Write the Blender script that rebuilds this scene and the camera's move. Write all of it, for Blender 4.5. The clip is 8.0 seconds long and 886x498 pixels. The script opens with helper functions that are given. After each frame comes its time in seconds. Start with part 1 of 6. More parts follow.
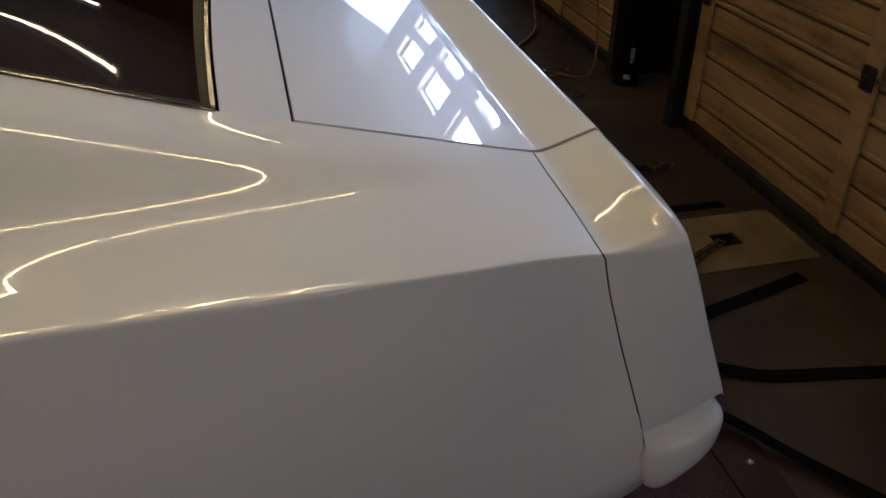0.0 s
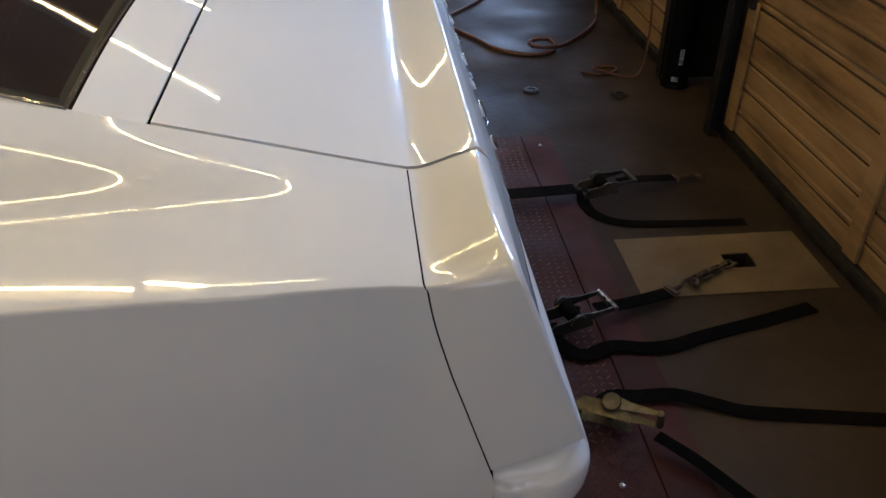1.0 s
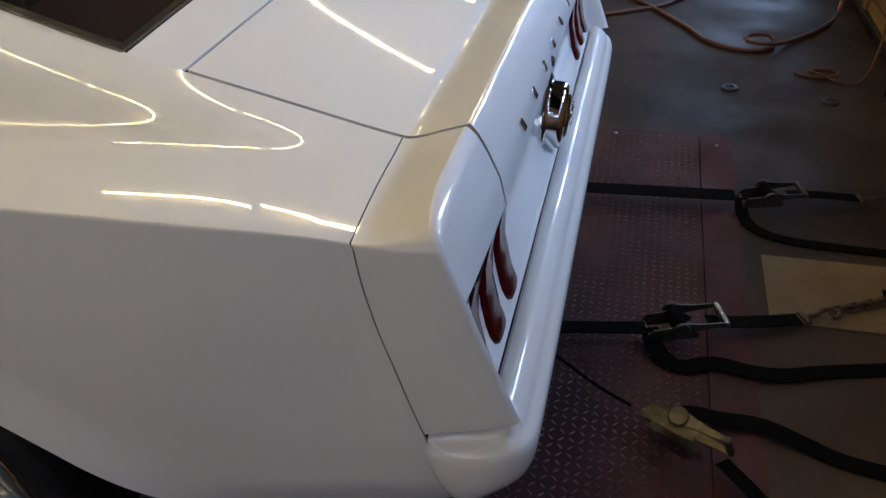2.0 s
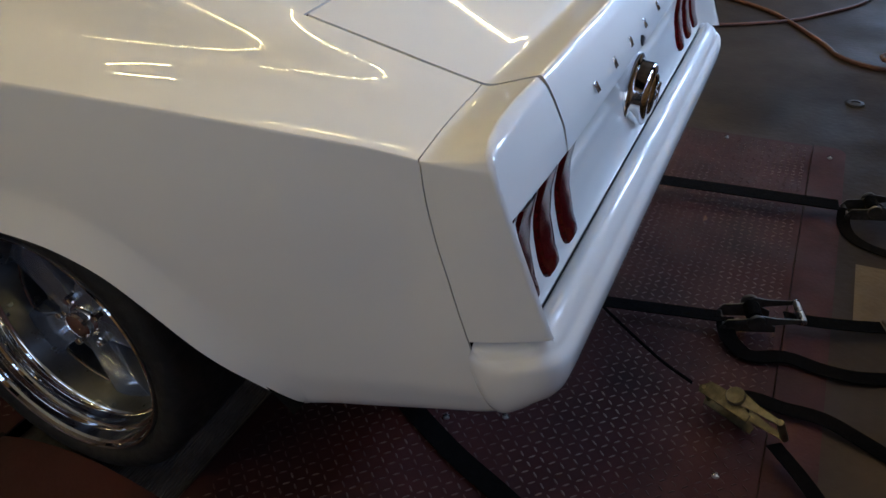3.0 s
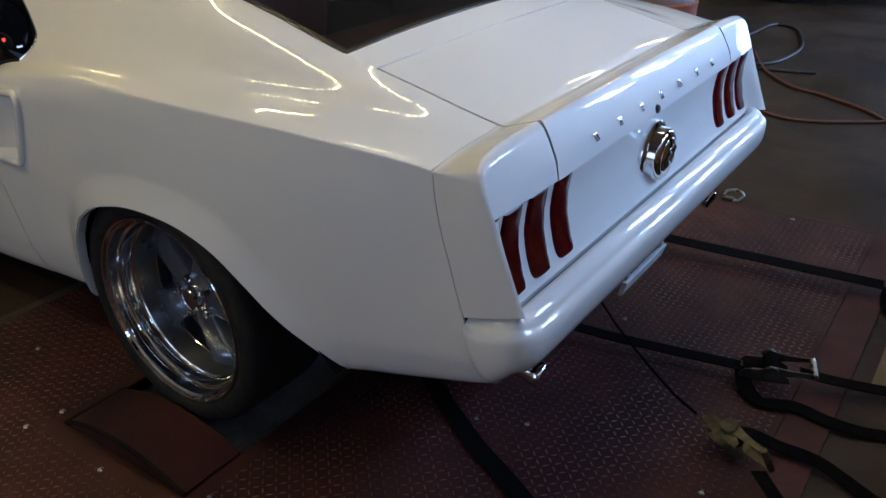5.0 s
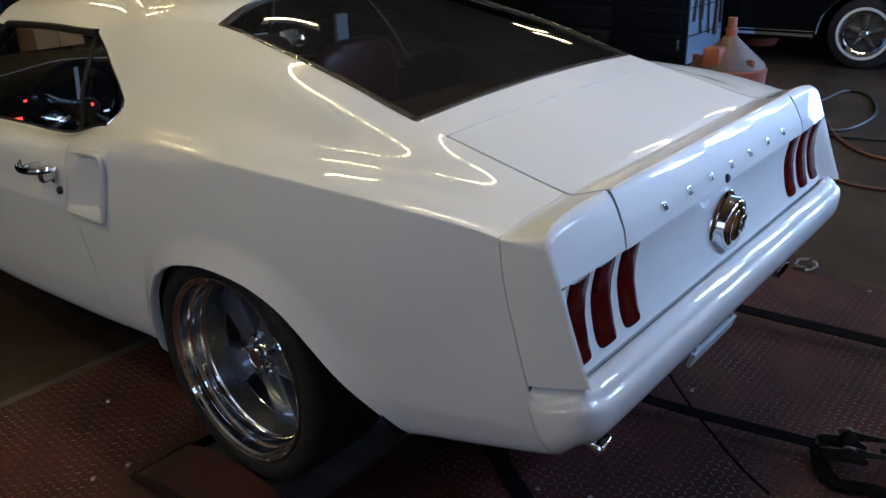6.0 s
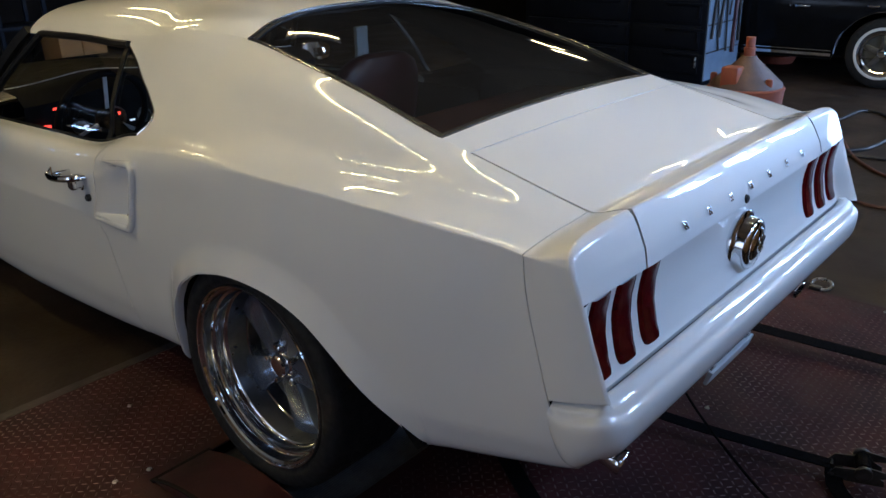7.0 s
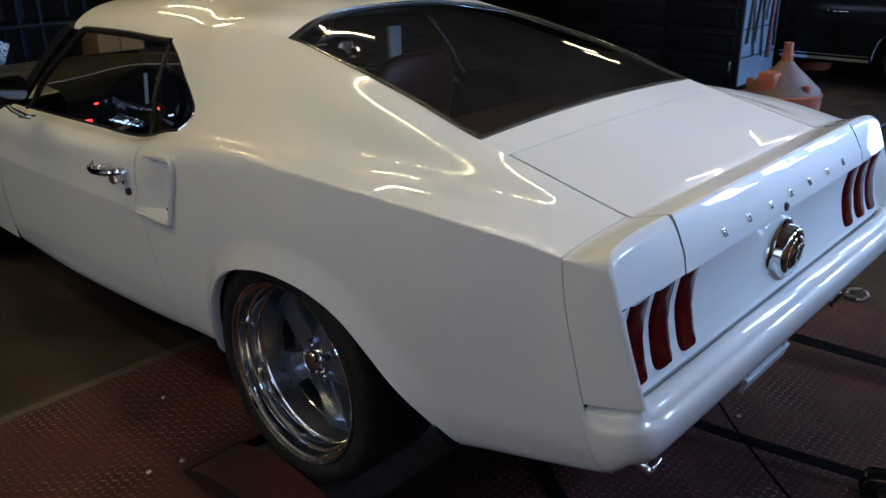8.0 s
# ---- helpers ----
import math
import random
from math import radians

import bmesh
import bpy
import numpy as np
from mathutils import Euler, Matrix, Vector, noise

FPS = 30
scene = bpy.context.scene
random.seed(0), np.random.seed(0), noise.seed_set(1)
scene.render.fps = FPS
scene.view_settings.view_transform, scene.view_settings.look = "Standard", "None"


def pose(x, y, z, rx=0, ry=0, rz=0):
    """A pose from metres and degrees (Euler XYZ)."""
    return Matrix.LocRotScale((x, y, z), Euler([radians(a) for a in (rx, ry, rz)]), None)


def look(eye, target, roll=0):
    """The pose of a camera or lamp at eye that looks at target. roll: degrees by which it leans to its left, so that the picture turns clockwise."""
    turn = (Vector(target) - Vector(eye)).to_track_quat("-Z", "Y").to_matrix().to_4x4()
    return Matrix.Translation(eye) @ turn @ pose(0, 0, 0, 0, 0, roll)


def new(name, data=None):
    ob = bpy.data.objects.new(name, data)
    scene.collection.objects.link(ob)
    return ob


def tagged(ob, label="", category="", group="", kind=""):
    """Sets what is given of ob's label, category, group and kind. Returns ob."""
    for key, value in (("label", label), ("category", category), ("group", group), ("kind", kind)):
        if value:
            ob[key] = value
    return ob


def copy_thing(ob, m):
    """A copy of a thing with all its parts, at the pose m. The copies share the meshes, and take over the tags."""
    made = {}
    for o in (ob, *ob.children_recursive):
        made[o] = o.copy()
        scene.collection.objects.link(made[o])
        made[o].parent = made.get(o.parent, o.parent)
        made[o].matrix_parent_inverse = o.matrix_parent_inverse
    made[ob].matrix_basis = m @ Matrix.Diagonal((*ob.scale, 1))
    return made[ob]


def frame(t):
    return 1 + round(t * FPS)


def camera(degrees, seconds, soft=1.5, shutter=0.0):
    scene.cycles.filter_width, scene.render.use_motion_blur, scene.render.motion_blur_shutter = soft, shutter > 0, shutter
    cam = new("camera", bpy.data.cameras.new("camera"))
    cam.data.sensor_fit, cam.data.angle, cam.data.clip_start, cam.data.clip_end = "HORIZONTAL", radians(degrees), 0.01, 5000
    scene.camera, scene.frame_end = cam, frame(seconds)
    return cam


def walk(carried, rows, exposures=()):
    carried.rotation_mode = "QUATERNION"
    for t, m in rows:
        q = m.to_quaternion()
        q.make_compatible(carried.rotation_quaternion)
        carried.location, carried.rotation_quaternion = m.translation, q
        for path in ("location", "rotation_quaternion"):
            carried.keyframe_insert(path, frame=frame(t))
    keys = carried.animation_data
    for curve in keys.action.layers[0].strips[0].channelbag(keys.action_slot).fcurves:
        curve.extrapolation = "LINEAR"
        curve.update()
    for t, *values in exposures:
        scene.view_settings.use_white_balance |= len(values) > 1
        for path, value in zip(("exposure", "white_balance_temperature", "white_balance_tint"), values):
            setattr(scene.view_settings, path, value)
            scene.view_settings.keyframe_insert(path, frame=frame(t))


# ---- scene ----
cam = camera(57.7, 8.0)
PATH = [
    (0, (0.474, -1.549, 1.451), (0.868, 0.094, 0.38), 0.1),
    (0.2, (0.527, -1.572, 1.462), (0.886, 0.074, 0.39), 0.5),
    (0.5, (0.654, -1.584, 1.454), (0.942, 0.081, 0.384), -0.3),
    (0.7, (0.71, -1.563, 1.456), (0.957, 0.098, 0.368), 0.0),
    (1, (0.798, -1.539, 1.468), (0.965, 0.12, 0.364), 0.3),
    (1.5, (0.967, -1.513, 1.467), (0.842, 0.137, 0.344), -2.5),
    (1.7, (1.059, -1.531, 1.475), (0.804, 0.1, 0.345), -2.4),
    (2.8, (1.305, -1.65, 1.452), (0.607, -0.139, 0.343), -2.5),
    (3, (1.319, -1.711, 1.453), (0.602, -0.206, 0.348), -1.9),
    (3.5, (1.365, -1.839, 1.449), (0.588, -0.357, 0.353), -2.1),
    (4, (1.477, -1.91, 1.47), (0.649, -0.442, 0.393), -1.5),
    (4.5, (1.659, -1.954, 1.477), (0.723, -0.515, 0.451), -0.5),
    (5, (1.718, -1.961, 1.499), (0.67, -0.522, 0.588), -1.6),
    (6.3, (1.708, -1.975, 1.526), (0.491, -0.579, 0.771), -2.0),
    (6.5, (1.716, -1.996, 1.536), (0.501, -0.596, 0.786), -1.7),
    (7, (1.708, -2.007, 1.535), (0.479, -0.617, 0.79), -1.5),
    (7.5, (1.698, -2.031, 1.541), (0.431, -0.675, 0.794), -1.4),
    (8, (1.692, -2.032, 1.541), (0.417, -0.683, 0.797), -0.9),
]
TINTS = [(0, -0.66, 5770, 21), (0.3, -0.24, 5760, 21), (0.5, -0.1, 5750, 21), (1.0, 0.02, 5710, 20), (1.5, -0.14, 5690, 20), (3, -0.04, 5710, 16), (3.8, -0.02, 5610, 16), (5, 0.0, 5320, 16), (8, -0.02, 5300, 16)]
walk(cam, [(t, look(eye, target, roll)) for t, eye, target, roll in PATH], TINTS)

# ---- world and lights ----
world = bpy.data.worlds.new("sky")
scene.world = world
world.use_nodes = True
wn = world.node_tree
sky = wn.nodes.new("ShaderNodeTexSky")
sky.sky_type, sky.sun_disc = "NISHITA", False
sky.sun_elevation, sky.sun_rotation = radians(35), radians(60)
wn.links.new(sky.outputs[0], wn.nodes["Background"].inputs[0])
wn.nodes["Background"].inputs[1].default_value = 0.1

TUBE_POWER = 126.0         # radiance of the fluorescent tubes
DAY_POWER = 115.0          # daylight through the open bay door
SOUTH_FILL_POWER = 9.0          # fill from each unseen slot added high in the south wall
DOORWAY_FILL = 11.0         # low neutral fill through an assumed, unseen opening in the south wall
WINDOW_POWER = 32.0         # daylight through each door window


def area_lamp(name, m, sx, sy, power, colour):
    data = bpy.data.lights.new(name, "AREA")
    data.shape, data.size, data.size_y, data.energy, data.color = "RECTANGLE", sx, sy, power, colour
    ob = new(name, data)
    ob.matrix_world = m
    return ob


# ---- materials ----
def material(name, colour=(0.5, 0.5, 0.5), rough=0.5, metal=0.0, coat=0.0, coat_rough=0.03, spec=0.5):
    m = bpy.data.materials.new(name)
    m.use_nodes = True
    b = m.node_tree.nodes["Principled BSDF"]
    b.inputs["Base Color"].default_value = (*colour, 1)
    b.inputs["Roughness"].default_value = rough
    b.inputs["Metallic"].default_value = metal
    b.inputs["Coat Weight"].default_value = coat
    b.inputs["Coat Roughness"].default_value = coat_rough
    b.inputs["Specular IOR Level"].default_value = spec
    return m


def vary(m, colours, scale, detail=6, positions=None, rough=None, bump=0.0, bump_scale=None, stretch=(1, 1, 1)):
    """Noise-driven colour, roughness and fine relief on a material."""
    t = m.node_tree
    b = t.nodes["Principled BSDF"]
    co = t.nodes.new("ShaderNodeTexCoord")
    mp = t.nodes.new("ShaderNodeMapping")
    mp.inputs["Scale"].default_value = stretch
    t.links.new(co.outputs["Object"], mp.inputs[0])
    n = t.nodes.new("ShaderNodeTexNoise")
    n.inputs["Scale"].default_value, n.inputs["Detail"].default_value, n.inputs["Roughness"].default_value = scale, detail, 0.65
    t.links.new(mp.outputs[0], n.inputs["Vector"])
    r = t.nodes.new("ShaderNodeValToRGB")
    pos = positions or [0.3 + 0.4 * i / max(1, len(colours) - 1) for i in range(len(colours))]
    while len(r.color_ramp.elements) < len(colours):
        r.color_ramp.elements.new(0.5)
    for e, p, c in zip(r.color_ramp.elements, pos, colours):
        e.position, e.color = p, (*c, 1)
    t.links.new(n.outputs[0], r.inputs[0])
    t.links.new(r.outputs[0], b.inputs["Base Color"])
    if rough:
        n3 = t.nodes.new("ShaderNodeTexNoise")
        n3.inputs["Scale"].default_value = scale * 2.3
        n3.inputs["Detail"].default_value = 5
        t.links.new(mp.outputs[0], n3.inputs["Vector"])
        mr = t.nodes.new("ShaderNodeMapRange")
        mr.inputs[1].default_value, mr.inputs[2].default_value = 0.3, 0.7
        mr.inputs[3].default_value, mr.inputs[4].default_value = rough
        t.links.new(n3.outputs[0], mr.inputs[0])
        t.links.new(mr.outputs[0], b.inputs["Roughness"])
    if bump:
        n2 = t.nodes.new("ShaderNodeTexNoise")
        n2.inputs["Scale"].default_value = bump_scale or scale * 8
        n2.inputs["Detail"].default_value = 5
        t.links.new(mp.outputs[0], n2.inputs["Vector"])
        bp = t.nodes.new("ShaderNodeBump")
        bp.inputs["Strength"].default_value, bp.inputs["Distance"].default_value = bump, 0.01
        t.links.new(n2.outputs[0], bp.inputs["Height"])
        t.links.new(bp.outputs[0], b.inputs["Normal"])
    return m


def glass(name, tint, gloss=0.02):
    m = bpy.data.materials.new(name)
    m.use_nodes = True
    t = m.node_tree
    t.nodes.clear()
    out = t.nodes.new("ShaderNodeOutputMaterial")
    mix = t.nodes.new("ShaderNodeMixShader")
    tr = t.nodes.new("ShaderNodeBsdfTransparent")
    tr.inputs[0].default_value = (*tint, 1)
    gl = t.nodes.new("ShaderNodeBsdfGlossy")
    gl.inputs["Roughness"].default_value = gloss
    lw = t.nodes.new("ShaderNodeLayerWeight")
    lw.inputs[0].default_value = 0.5
    up = t.nodes.new("ShaderNodeMath")
    up.operation = "POWER"
    up.inputs[1].default_value = 5.0
    fr = t.nodes.new("ShaderNodeMath")
    fr.operation = "MULTIPLY_ADD"
    fr.inputs[1].default_value, fr.inputs[2].default_value = 0.88, 0.09
    t.links.new(lw.outputs["Facing"], up.inputs[0])
    t.links.new(up.outputs[0], fr.inputs[0])
    t.links.new(fr.outputs[0], mix.inputs[0])
    t.links.new(tr.outputs[0], mix.inputs[1])
    t.links.new(gl.outputs[0], mix.inputs[2])
    t.links.new(mix.outputs[0], out.inputs[0])
    return m


def glow(name, colour, strength):
    m = bpy.data.materials.new(name)
    m.use_nodes = True
    b = m.node_tree.nodes["Principled BSDF"]
    b.inputs["Base Color"].default_value = (*colour, 1)
    b.inputs["Emission Color"].default_value = (*colour, 1)
    b.inputs["Emission Strength"].default_value = strength
    return m


PAINT = vary(material("white_paint", (0.76, 0.75, 0.72), 0.35, coat=1.0, coat_rough=0.015, spec=0.12),
             [(0.75, 0.74, 0.71), (0.775, 0.765, 0.735)], 1.3, 3, bump=0.012, bump_scale=900)
CHROME = vary(material("chrome", (0.75, 0.76, 0.78), 0.06, 1.0), [(0.70, 0.71, 0.73), (0.78, 0.79, 0.8)], 14, 4, rough=(0.03, 0.12))
TRIM = vary(material("aged_bright_trim", (0.3, 0.3, 0.31), 0.2, 1.0), [(0.24, 0.24, 0.25), (0.36, 0.36, 0.37)], 14, 4, rough=(0.14, 0.28))
POLISHED = vary(material("polished_aluminium", (0.7, 0.71, 0.73), 0.1, 1.0), [(0.66, 0.67, 0.69), (0.76, 0.77, 0.79)], 18, 4, rough=(0.02, 0.08))
SPOKE_GREY = vary(material("grey_wheel_paint", (0.3, 0.32, 0.35), 0.32, 0.7), [(0.165, 0.19, 0.24), (0.22, 0.25, 0.31)], 9, 4, rough=(0.16, 0.24))
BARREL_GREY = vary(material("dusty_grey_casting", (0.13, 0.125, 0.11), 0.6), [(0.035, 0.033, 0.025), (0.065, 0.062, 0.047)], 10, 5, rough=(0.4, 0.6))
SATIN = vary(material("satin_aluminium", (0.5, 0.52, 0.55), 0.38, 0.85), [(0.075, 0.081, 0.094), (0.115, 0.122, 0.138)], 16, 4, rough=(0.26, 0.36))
RUBBER = vary(material("tyre_rubber", (0.012, 0.012, 0.012), 0.8, spec=0.25), [(0.009, 0.009, 0.009), (0.018, 0.017, 0.016)], 20, 5, rough=(0.6, 0.85), bump=0.15, bump_scale=240)
BLACK_RUBBER = vary(material("black_weatherstrip", (0.005, 0.005, 0.005), 0.5, spec=0.2), [(0.004, 0.004, 0.004), (0.0075, 0.0075, 0.0075)], 30, 3)
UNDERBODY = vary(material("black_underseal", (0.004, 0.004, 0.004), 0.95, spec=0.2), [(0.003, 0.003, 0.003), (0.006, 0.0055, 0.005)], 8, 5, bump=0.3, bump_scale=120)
RED_LENS = vary(material("dark_red_lens", (0.13, 0.005, 0.007), 0.15, coat=0.25, spec=0.35), [(0.038, 0.001, 0.002), (0.075, 0.0022, 0.004)], 22, 3, stretch=(1, 1, 6))
LENS_BEZEL = material("black_lens_bezel", (0.015, 0.015, 0.016), 0.3)
TINTED = glass("tinted_glass", (0.80, 0.77, 0.71))
MIRROR = material("mirror_glass", (0.5, 0.53, 0.56), 0.01, 1.0)
RED_VINYL = vary(material("dark_red_vinyl", (0.13, 0.011, 0.014), 0.42), [(0.028, 0.0042, 0.005), (0.052, 0.0075, 0.009)], 7, 5, bump=0.2, bump_scale=260)
DARK_RED = vary(material("dark_red_carpet", (0.02, 0.004, 0.004), 0.95, spec=0.1), [(0.010, 0.0025, 0.0026), (0.019, 0.0042, 0.0044)], 9, 6, bump=0.3, bump_scale=400)
BLACK_VINYL = vary(material("black_vinyl", (0.014, 0.014, 0.015), 0.75, spec=0.12), [(0.005, 0.005, 0.0055), (0.009, 0.009, 0.0095)], 12, 4, bump=0.15, bump_scale=300)
HEADLINER = vary(material("dark_headliner", (0.03, 0.028, 0.026), 0.9), [(0.010, 0.009, 0.0085), (0.016, 0.0145, 0.013)], 30, 3)
GAUGE_RED = glow("red_gauge_glow", (1.0, 0.06, 0.03), 3.0)
GAUGE_WHITE = glow("white_gauge_glow", (0.75, 0.85, 1.0), 1.2)
CONCRETE = vary(material("worn_concrete", (0.2, 0.17, 0.13), 0.8, spec=0.2),
                [(0.011, 0.0068, 0.0042), (0.023, 0.0150, 0.0095), (0.036, 0.0245, 0.0160), (0.060, 0.043, 0.030)], 0.9, 9,
                positions=[0.28, 0.44, 0.56, 0.75], rough=(0.42, 0.75), bump=0.16, bump_scale=42)
CONCRETE_PATCH = vary(material("pale_concrete_patch", (0.3, 0.23, 0.14), 0.75),
                      [(0.075, 0.05, 0.022), (0.115, 0.08, 0.039), (0.145, 0.104, 0.054)], 3.5, 8, rough=(0.6, 0.85), bump=0.25, bump_scale=70)
PLATE = vary(material("red_oxide_steel_plate", (0.075, 0.03, 0.027), 0.6, 0.0, spec=0.25),
             [(0.013, 0.0066, 0.0063), (0.035, 0.0102, 0.0096), (0.054, 0.0132, 0.0122), (0.064, 0.023, 0.021)], 2.2, 8,
             positions=[0.28, 0.45, 0.6, 0.78], rough=(0.55, 0.8), bump=0.1, bump_scale=90)
TREAD = vary(material("worn_tread_lugs", (0.2, 0.13, 0.11), 0.4, 0.5),
             [(0.03, 0.012, 0.011), (0.065, 0.030, 0.026), (0.16, 0.108, 0.09), (0.30, 0.235, 0.20)], 2.6, 7,
             positions=[0.34, 0.47, 0.62, 0.8], rough=(0.38, 0.56))
EDGE_GREY = vary(material("dusty_grey_edge", (0.06, 0.05, 0.04), 0.7), [(0.035, 0.029, 0.024), (0.07, 0.06, 0.05)], 6, 6, rough=(0.55, 0.8))
ROLLER = vary(material("knurled_black_steel", (0.1, 0.11, 0.125), 0.42, 0.8), [(0.07, 0.078, 0.09), (0.14, 0.15, 0.17)], 12, 5, rough=(0.3, 0.55))
WEBBING = vary(material("black_webbing", (0.006, 0.006, 0.007), 0.95, spec=0.06), [(0.0022, 0.0022, 0.0026), (0.0055, 0.0052, 0.0052)], 60, 4, bump=0.5, bump_scale=700)
RATCHET_ZINC = vary(material("yellow_zinc_steel", (0.42, 0.34, 0.2), 0.38, 0.85), [(0.035, 0.030, 0.018), (0.10, 0.085, 0.050), (0.22, 0.19, 0.12)], 18, 6, rough=(0.42, 0.65))
RATCHET_DARK = vary(material("dark_zinc_steel", (0.1, 0.1, 0.095), 0.42, 0.85), [(0.05, 0.05, 0.047), (0.16, 0.155, 0.14)], 20, 5, rough=(0.3, 0.6))
STEEL = vary(material("bright_steel", (0.55, 0.55, 0.54), 0.28, 1.0), [(0.42, 0.42, 0.41), (0.6, 0.6, 0.59)], 25, 5, rough=(0.18, 0.42))
RUSTY = vary(material("rusty_chain_steel", (0.13, 0.09, 0.06), 0.6, 0.6), [(0.045, 0.028, 0.018), (0.11, 0.08, 0.055)], 30, 6, rough=(0.45, 0.75))
DOOR_CREAM = vary(material("dirty_cream_door_paint", (0.5, 0.4, 0.27), 0.5),
                  [(0.075, 0.040, 0.015), (0.26, 0.158, 0.066), (0.40, 0.26, 0.12)], 2.4, 8, positions=[0.33, 0.47, 0.66],
                  rough=(0.38, 0.65), bump=0.08, bump_scale=30, stretch=(1, 0.35, 2.2))
GROOVE_BROWN = vary(material("brown_groove_dirt", (0.03, 0.018, 0.009), 0.8), [(0.018, 0.0105, 0.0055), (0.075, 0.044, 0.019)], 9, 7, stretch=(1, 0.6, 3))
GRIME = vary(material("black_grimy_steel", (0.02, 0.018, 0.016), 0.5, 0.3), [(0.008, 0.007, 0.0062), (0.025, 0.021, 0.017)], 6, 6, rough=(0.35, 0.7))
GLOSS_BLACK = vary(material("gloss_black_paint", (0.004, 0.004, 0.0045), 0.1, spec=0.12), [(0.003, 0.003, 0.0034), (0.005, 0.005, 0.0056)], 3, 4, rough=(0.06, 0.14))
SATIN_BLACK = vary(material("satin_black_paint", (0.012, 0.012, 0.013), 0.5, spec=0.15), [(0.009, 0.009, 0.01), (0.016, 0.016, 0.017)], 6, 4, rough=(0.35, 0.55))
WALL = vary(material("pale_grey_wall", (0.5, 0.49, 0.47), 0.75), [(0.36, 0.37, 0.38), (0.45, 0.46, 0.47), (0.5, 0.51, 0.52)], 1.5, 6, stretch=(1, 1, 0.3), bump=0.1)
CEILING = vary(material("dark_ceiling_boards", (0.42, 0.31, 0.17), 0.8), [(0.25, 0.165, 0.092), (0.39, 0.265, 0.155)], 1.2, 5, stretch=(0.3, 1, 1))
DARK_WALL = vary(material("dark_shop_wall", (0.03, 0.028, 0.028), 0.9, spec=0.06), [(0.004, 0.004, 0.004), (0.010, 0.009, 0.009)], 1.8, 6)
TUBE = glow("warm_fluorescent_tube", (1.0, 0.74, 0.28), TUBE_POWER)
SKY_NEAR = glow("window_sky_near", (0.53, 0.73, 1.0), WINDOW_POWER * 1.45)
SKY_SIDE = glow("window_sky_side", (0.53, 0.73, 1.0), WINDOW_POWER * 0.14)
SKY_FAR = glow("window_sky_far", (0.53, 0.73, 1.0), WINDOW_POWER * 2.3)
BRUSHED = vary(material("brushed_aluminium", (0.7, 0.72, 0.75), 0.45, 0.6), [(0.62, 0.64, 0.67), (0.72, 0.74, 0.77)], 20, 4, rough=(0.38, 0.5))
FIXTURE = material("white_enamel", (0.7, 0.68, 0.62), 0.4)
CABINET = vary(material("black_blue_cabinet_paint", (0.012, 0.014, 0.02), 0.4, spec=0.06), [(0.0035, 0.004, 0.006), (0.006, 0.007, 0.0095)], 4, 4, rough=(0.4, 0.6))
PEGBOARD = vary(material("pale_blue_panel", (0.3, 0.38, 0.48), 0.6), [(0.10, 0.14, 0.20), (0.15, 0.20, 0.27)], 5, 5)
ORANGE = vary(material("faded_orange_plastic", (0.42, 0.11, 0.04), 0.5), [(0.14, 0.033, 0.015), (0.20, 0.048, 0.021), (0.235, 0.068, 0.032)], 5, 6, rough=(0.4, 0.65))
PAN_RED = vary(material("orange_red_plastic", (0.4, 0.1, 0.06), 0.5), [(0.3, 0.07, 0.04), (0.42, 0.12, 0.08)], 6, 4)
CONE_GREY = vary(material("grimy_brown_funnel", (0.14, 0.11, 0.095), 0.6), [(0.06, 0.036, 0.028), (0.11, 0.064, 0.048)], 7, 6)
HOSE_RED = vary(material("rust_red_rubber_hose", (0.16, 0.055, 0.03), 0.55), [(0.075, 0.027, 0.017), (0.13, 0.05, 0.03)], 9, 4)
HOSE_BLACK = vary(material("black_rubber_hose", (0.014, 0.013, 0.013), 0.5), [(0.01, 0.01, 0.01), (0.024, 0.022, 0.02)], 9, 4)
WHITEWALL = material("whitewall_rubber", (0.55, 0.54, 0.5), 0.6)
CARDBOARD = vary(material("brown_cardboard", (0.34, 0.22, 0.115), 0.8), [(0.28, 0.18, 0.09), (0.38, 0.25, 0.135)], 4, 5)
BLUE_STEEL = vary(material("blue_rack_paint", (0.035, 0.055, 0.1), 0.55, spec=0.1), [(0.0035, 0.006, 0.013), (0.006, 0.01, 0.02)], 7, 4)
PATCH_BLUE = vary(material("worn_blue_sticker", (0.5, 0.58, 0.68), 0.4), [(0.07, 0.09, 0.13), (0.36, 0.42, 0.52)], 40, 4, positions=[0.42, 0.55])
PALE = vary(material("pale_grey_sheet", (0.5, 0.53, 0.55), 0.6), [(0.4, 0.43, 0.45), (0.55, 0.58, 0.6)], 5, 4)


# ---- building helpers ----
def finish(bm, name, mat, smooth=35):
    me = bpy.data.meshes.new(name)
    bm.normal_update()
    bm.to_mesh(me)
    bm.free()
    for m in mat if isinstance(mat, (list, tuple)) else [mat]:
        me.materials.append(m)
    if smooth:
        me.polygons.foreach_set("use_smooth", [True] * len(me.polygons))
        me.set_sharp_from_angle(angle=radians(smooth))
    return me


def part(name, bm, mat, parent, label="", smooth=35, loc=None):
    """One mesh object under a thing or a part."""
    ob = new(name, finish(bm, name, mat, smooth))
    ob.parent = parent
    if loc is not None:
        ob.matrix_basis = loc
    return tagged(ob, label)


def again(name, source, parent, m, label=""):
    """Another part on the same mesh."""
    ob = new(name, source.data)
    ob.parent = parent
    ob.matrix_basis = m
    return tagged(ob, label)


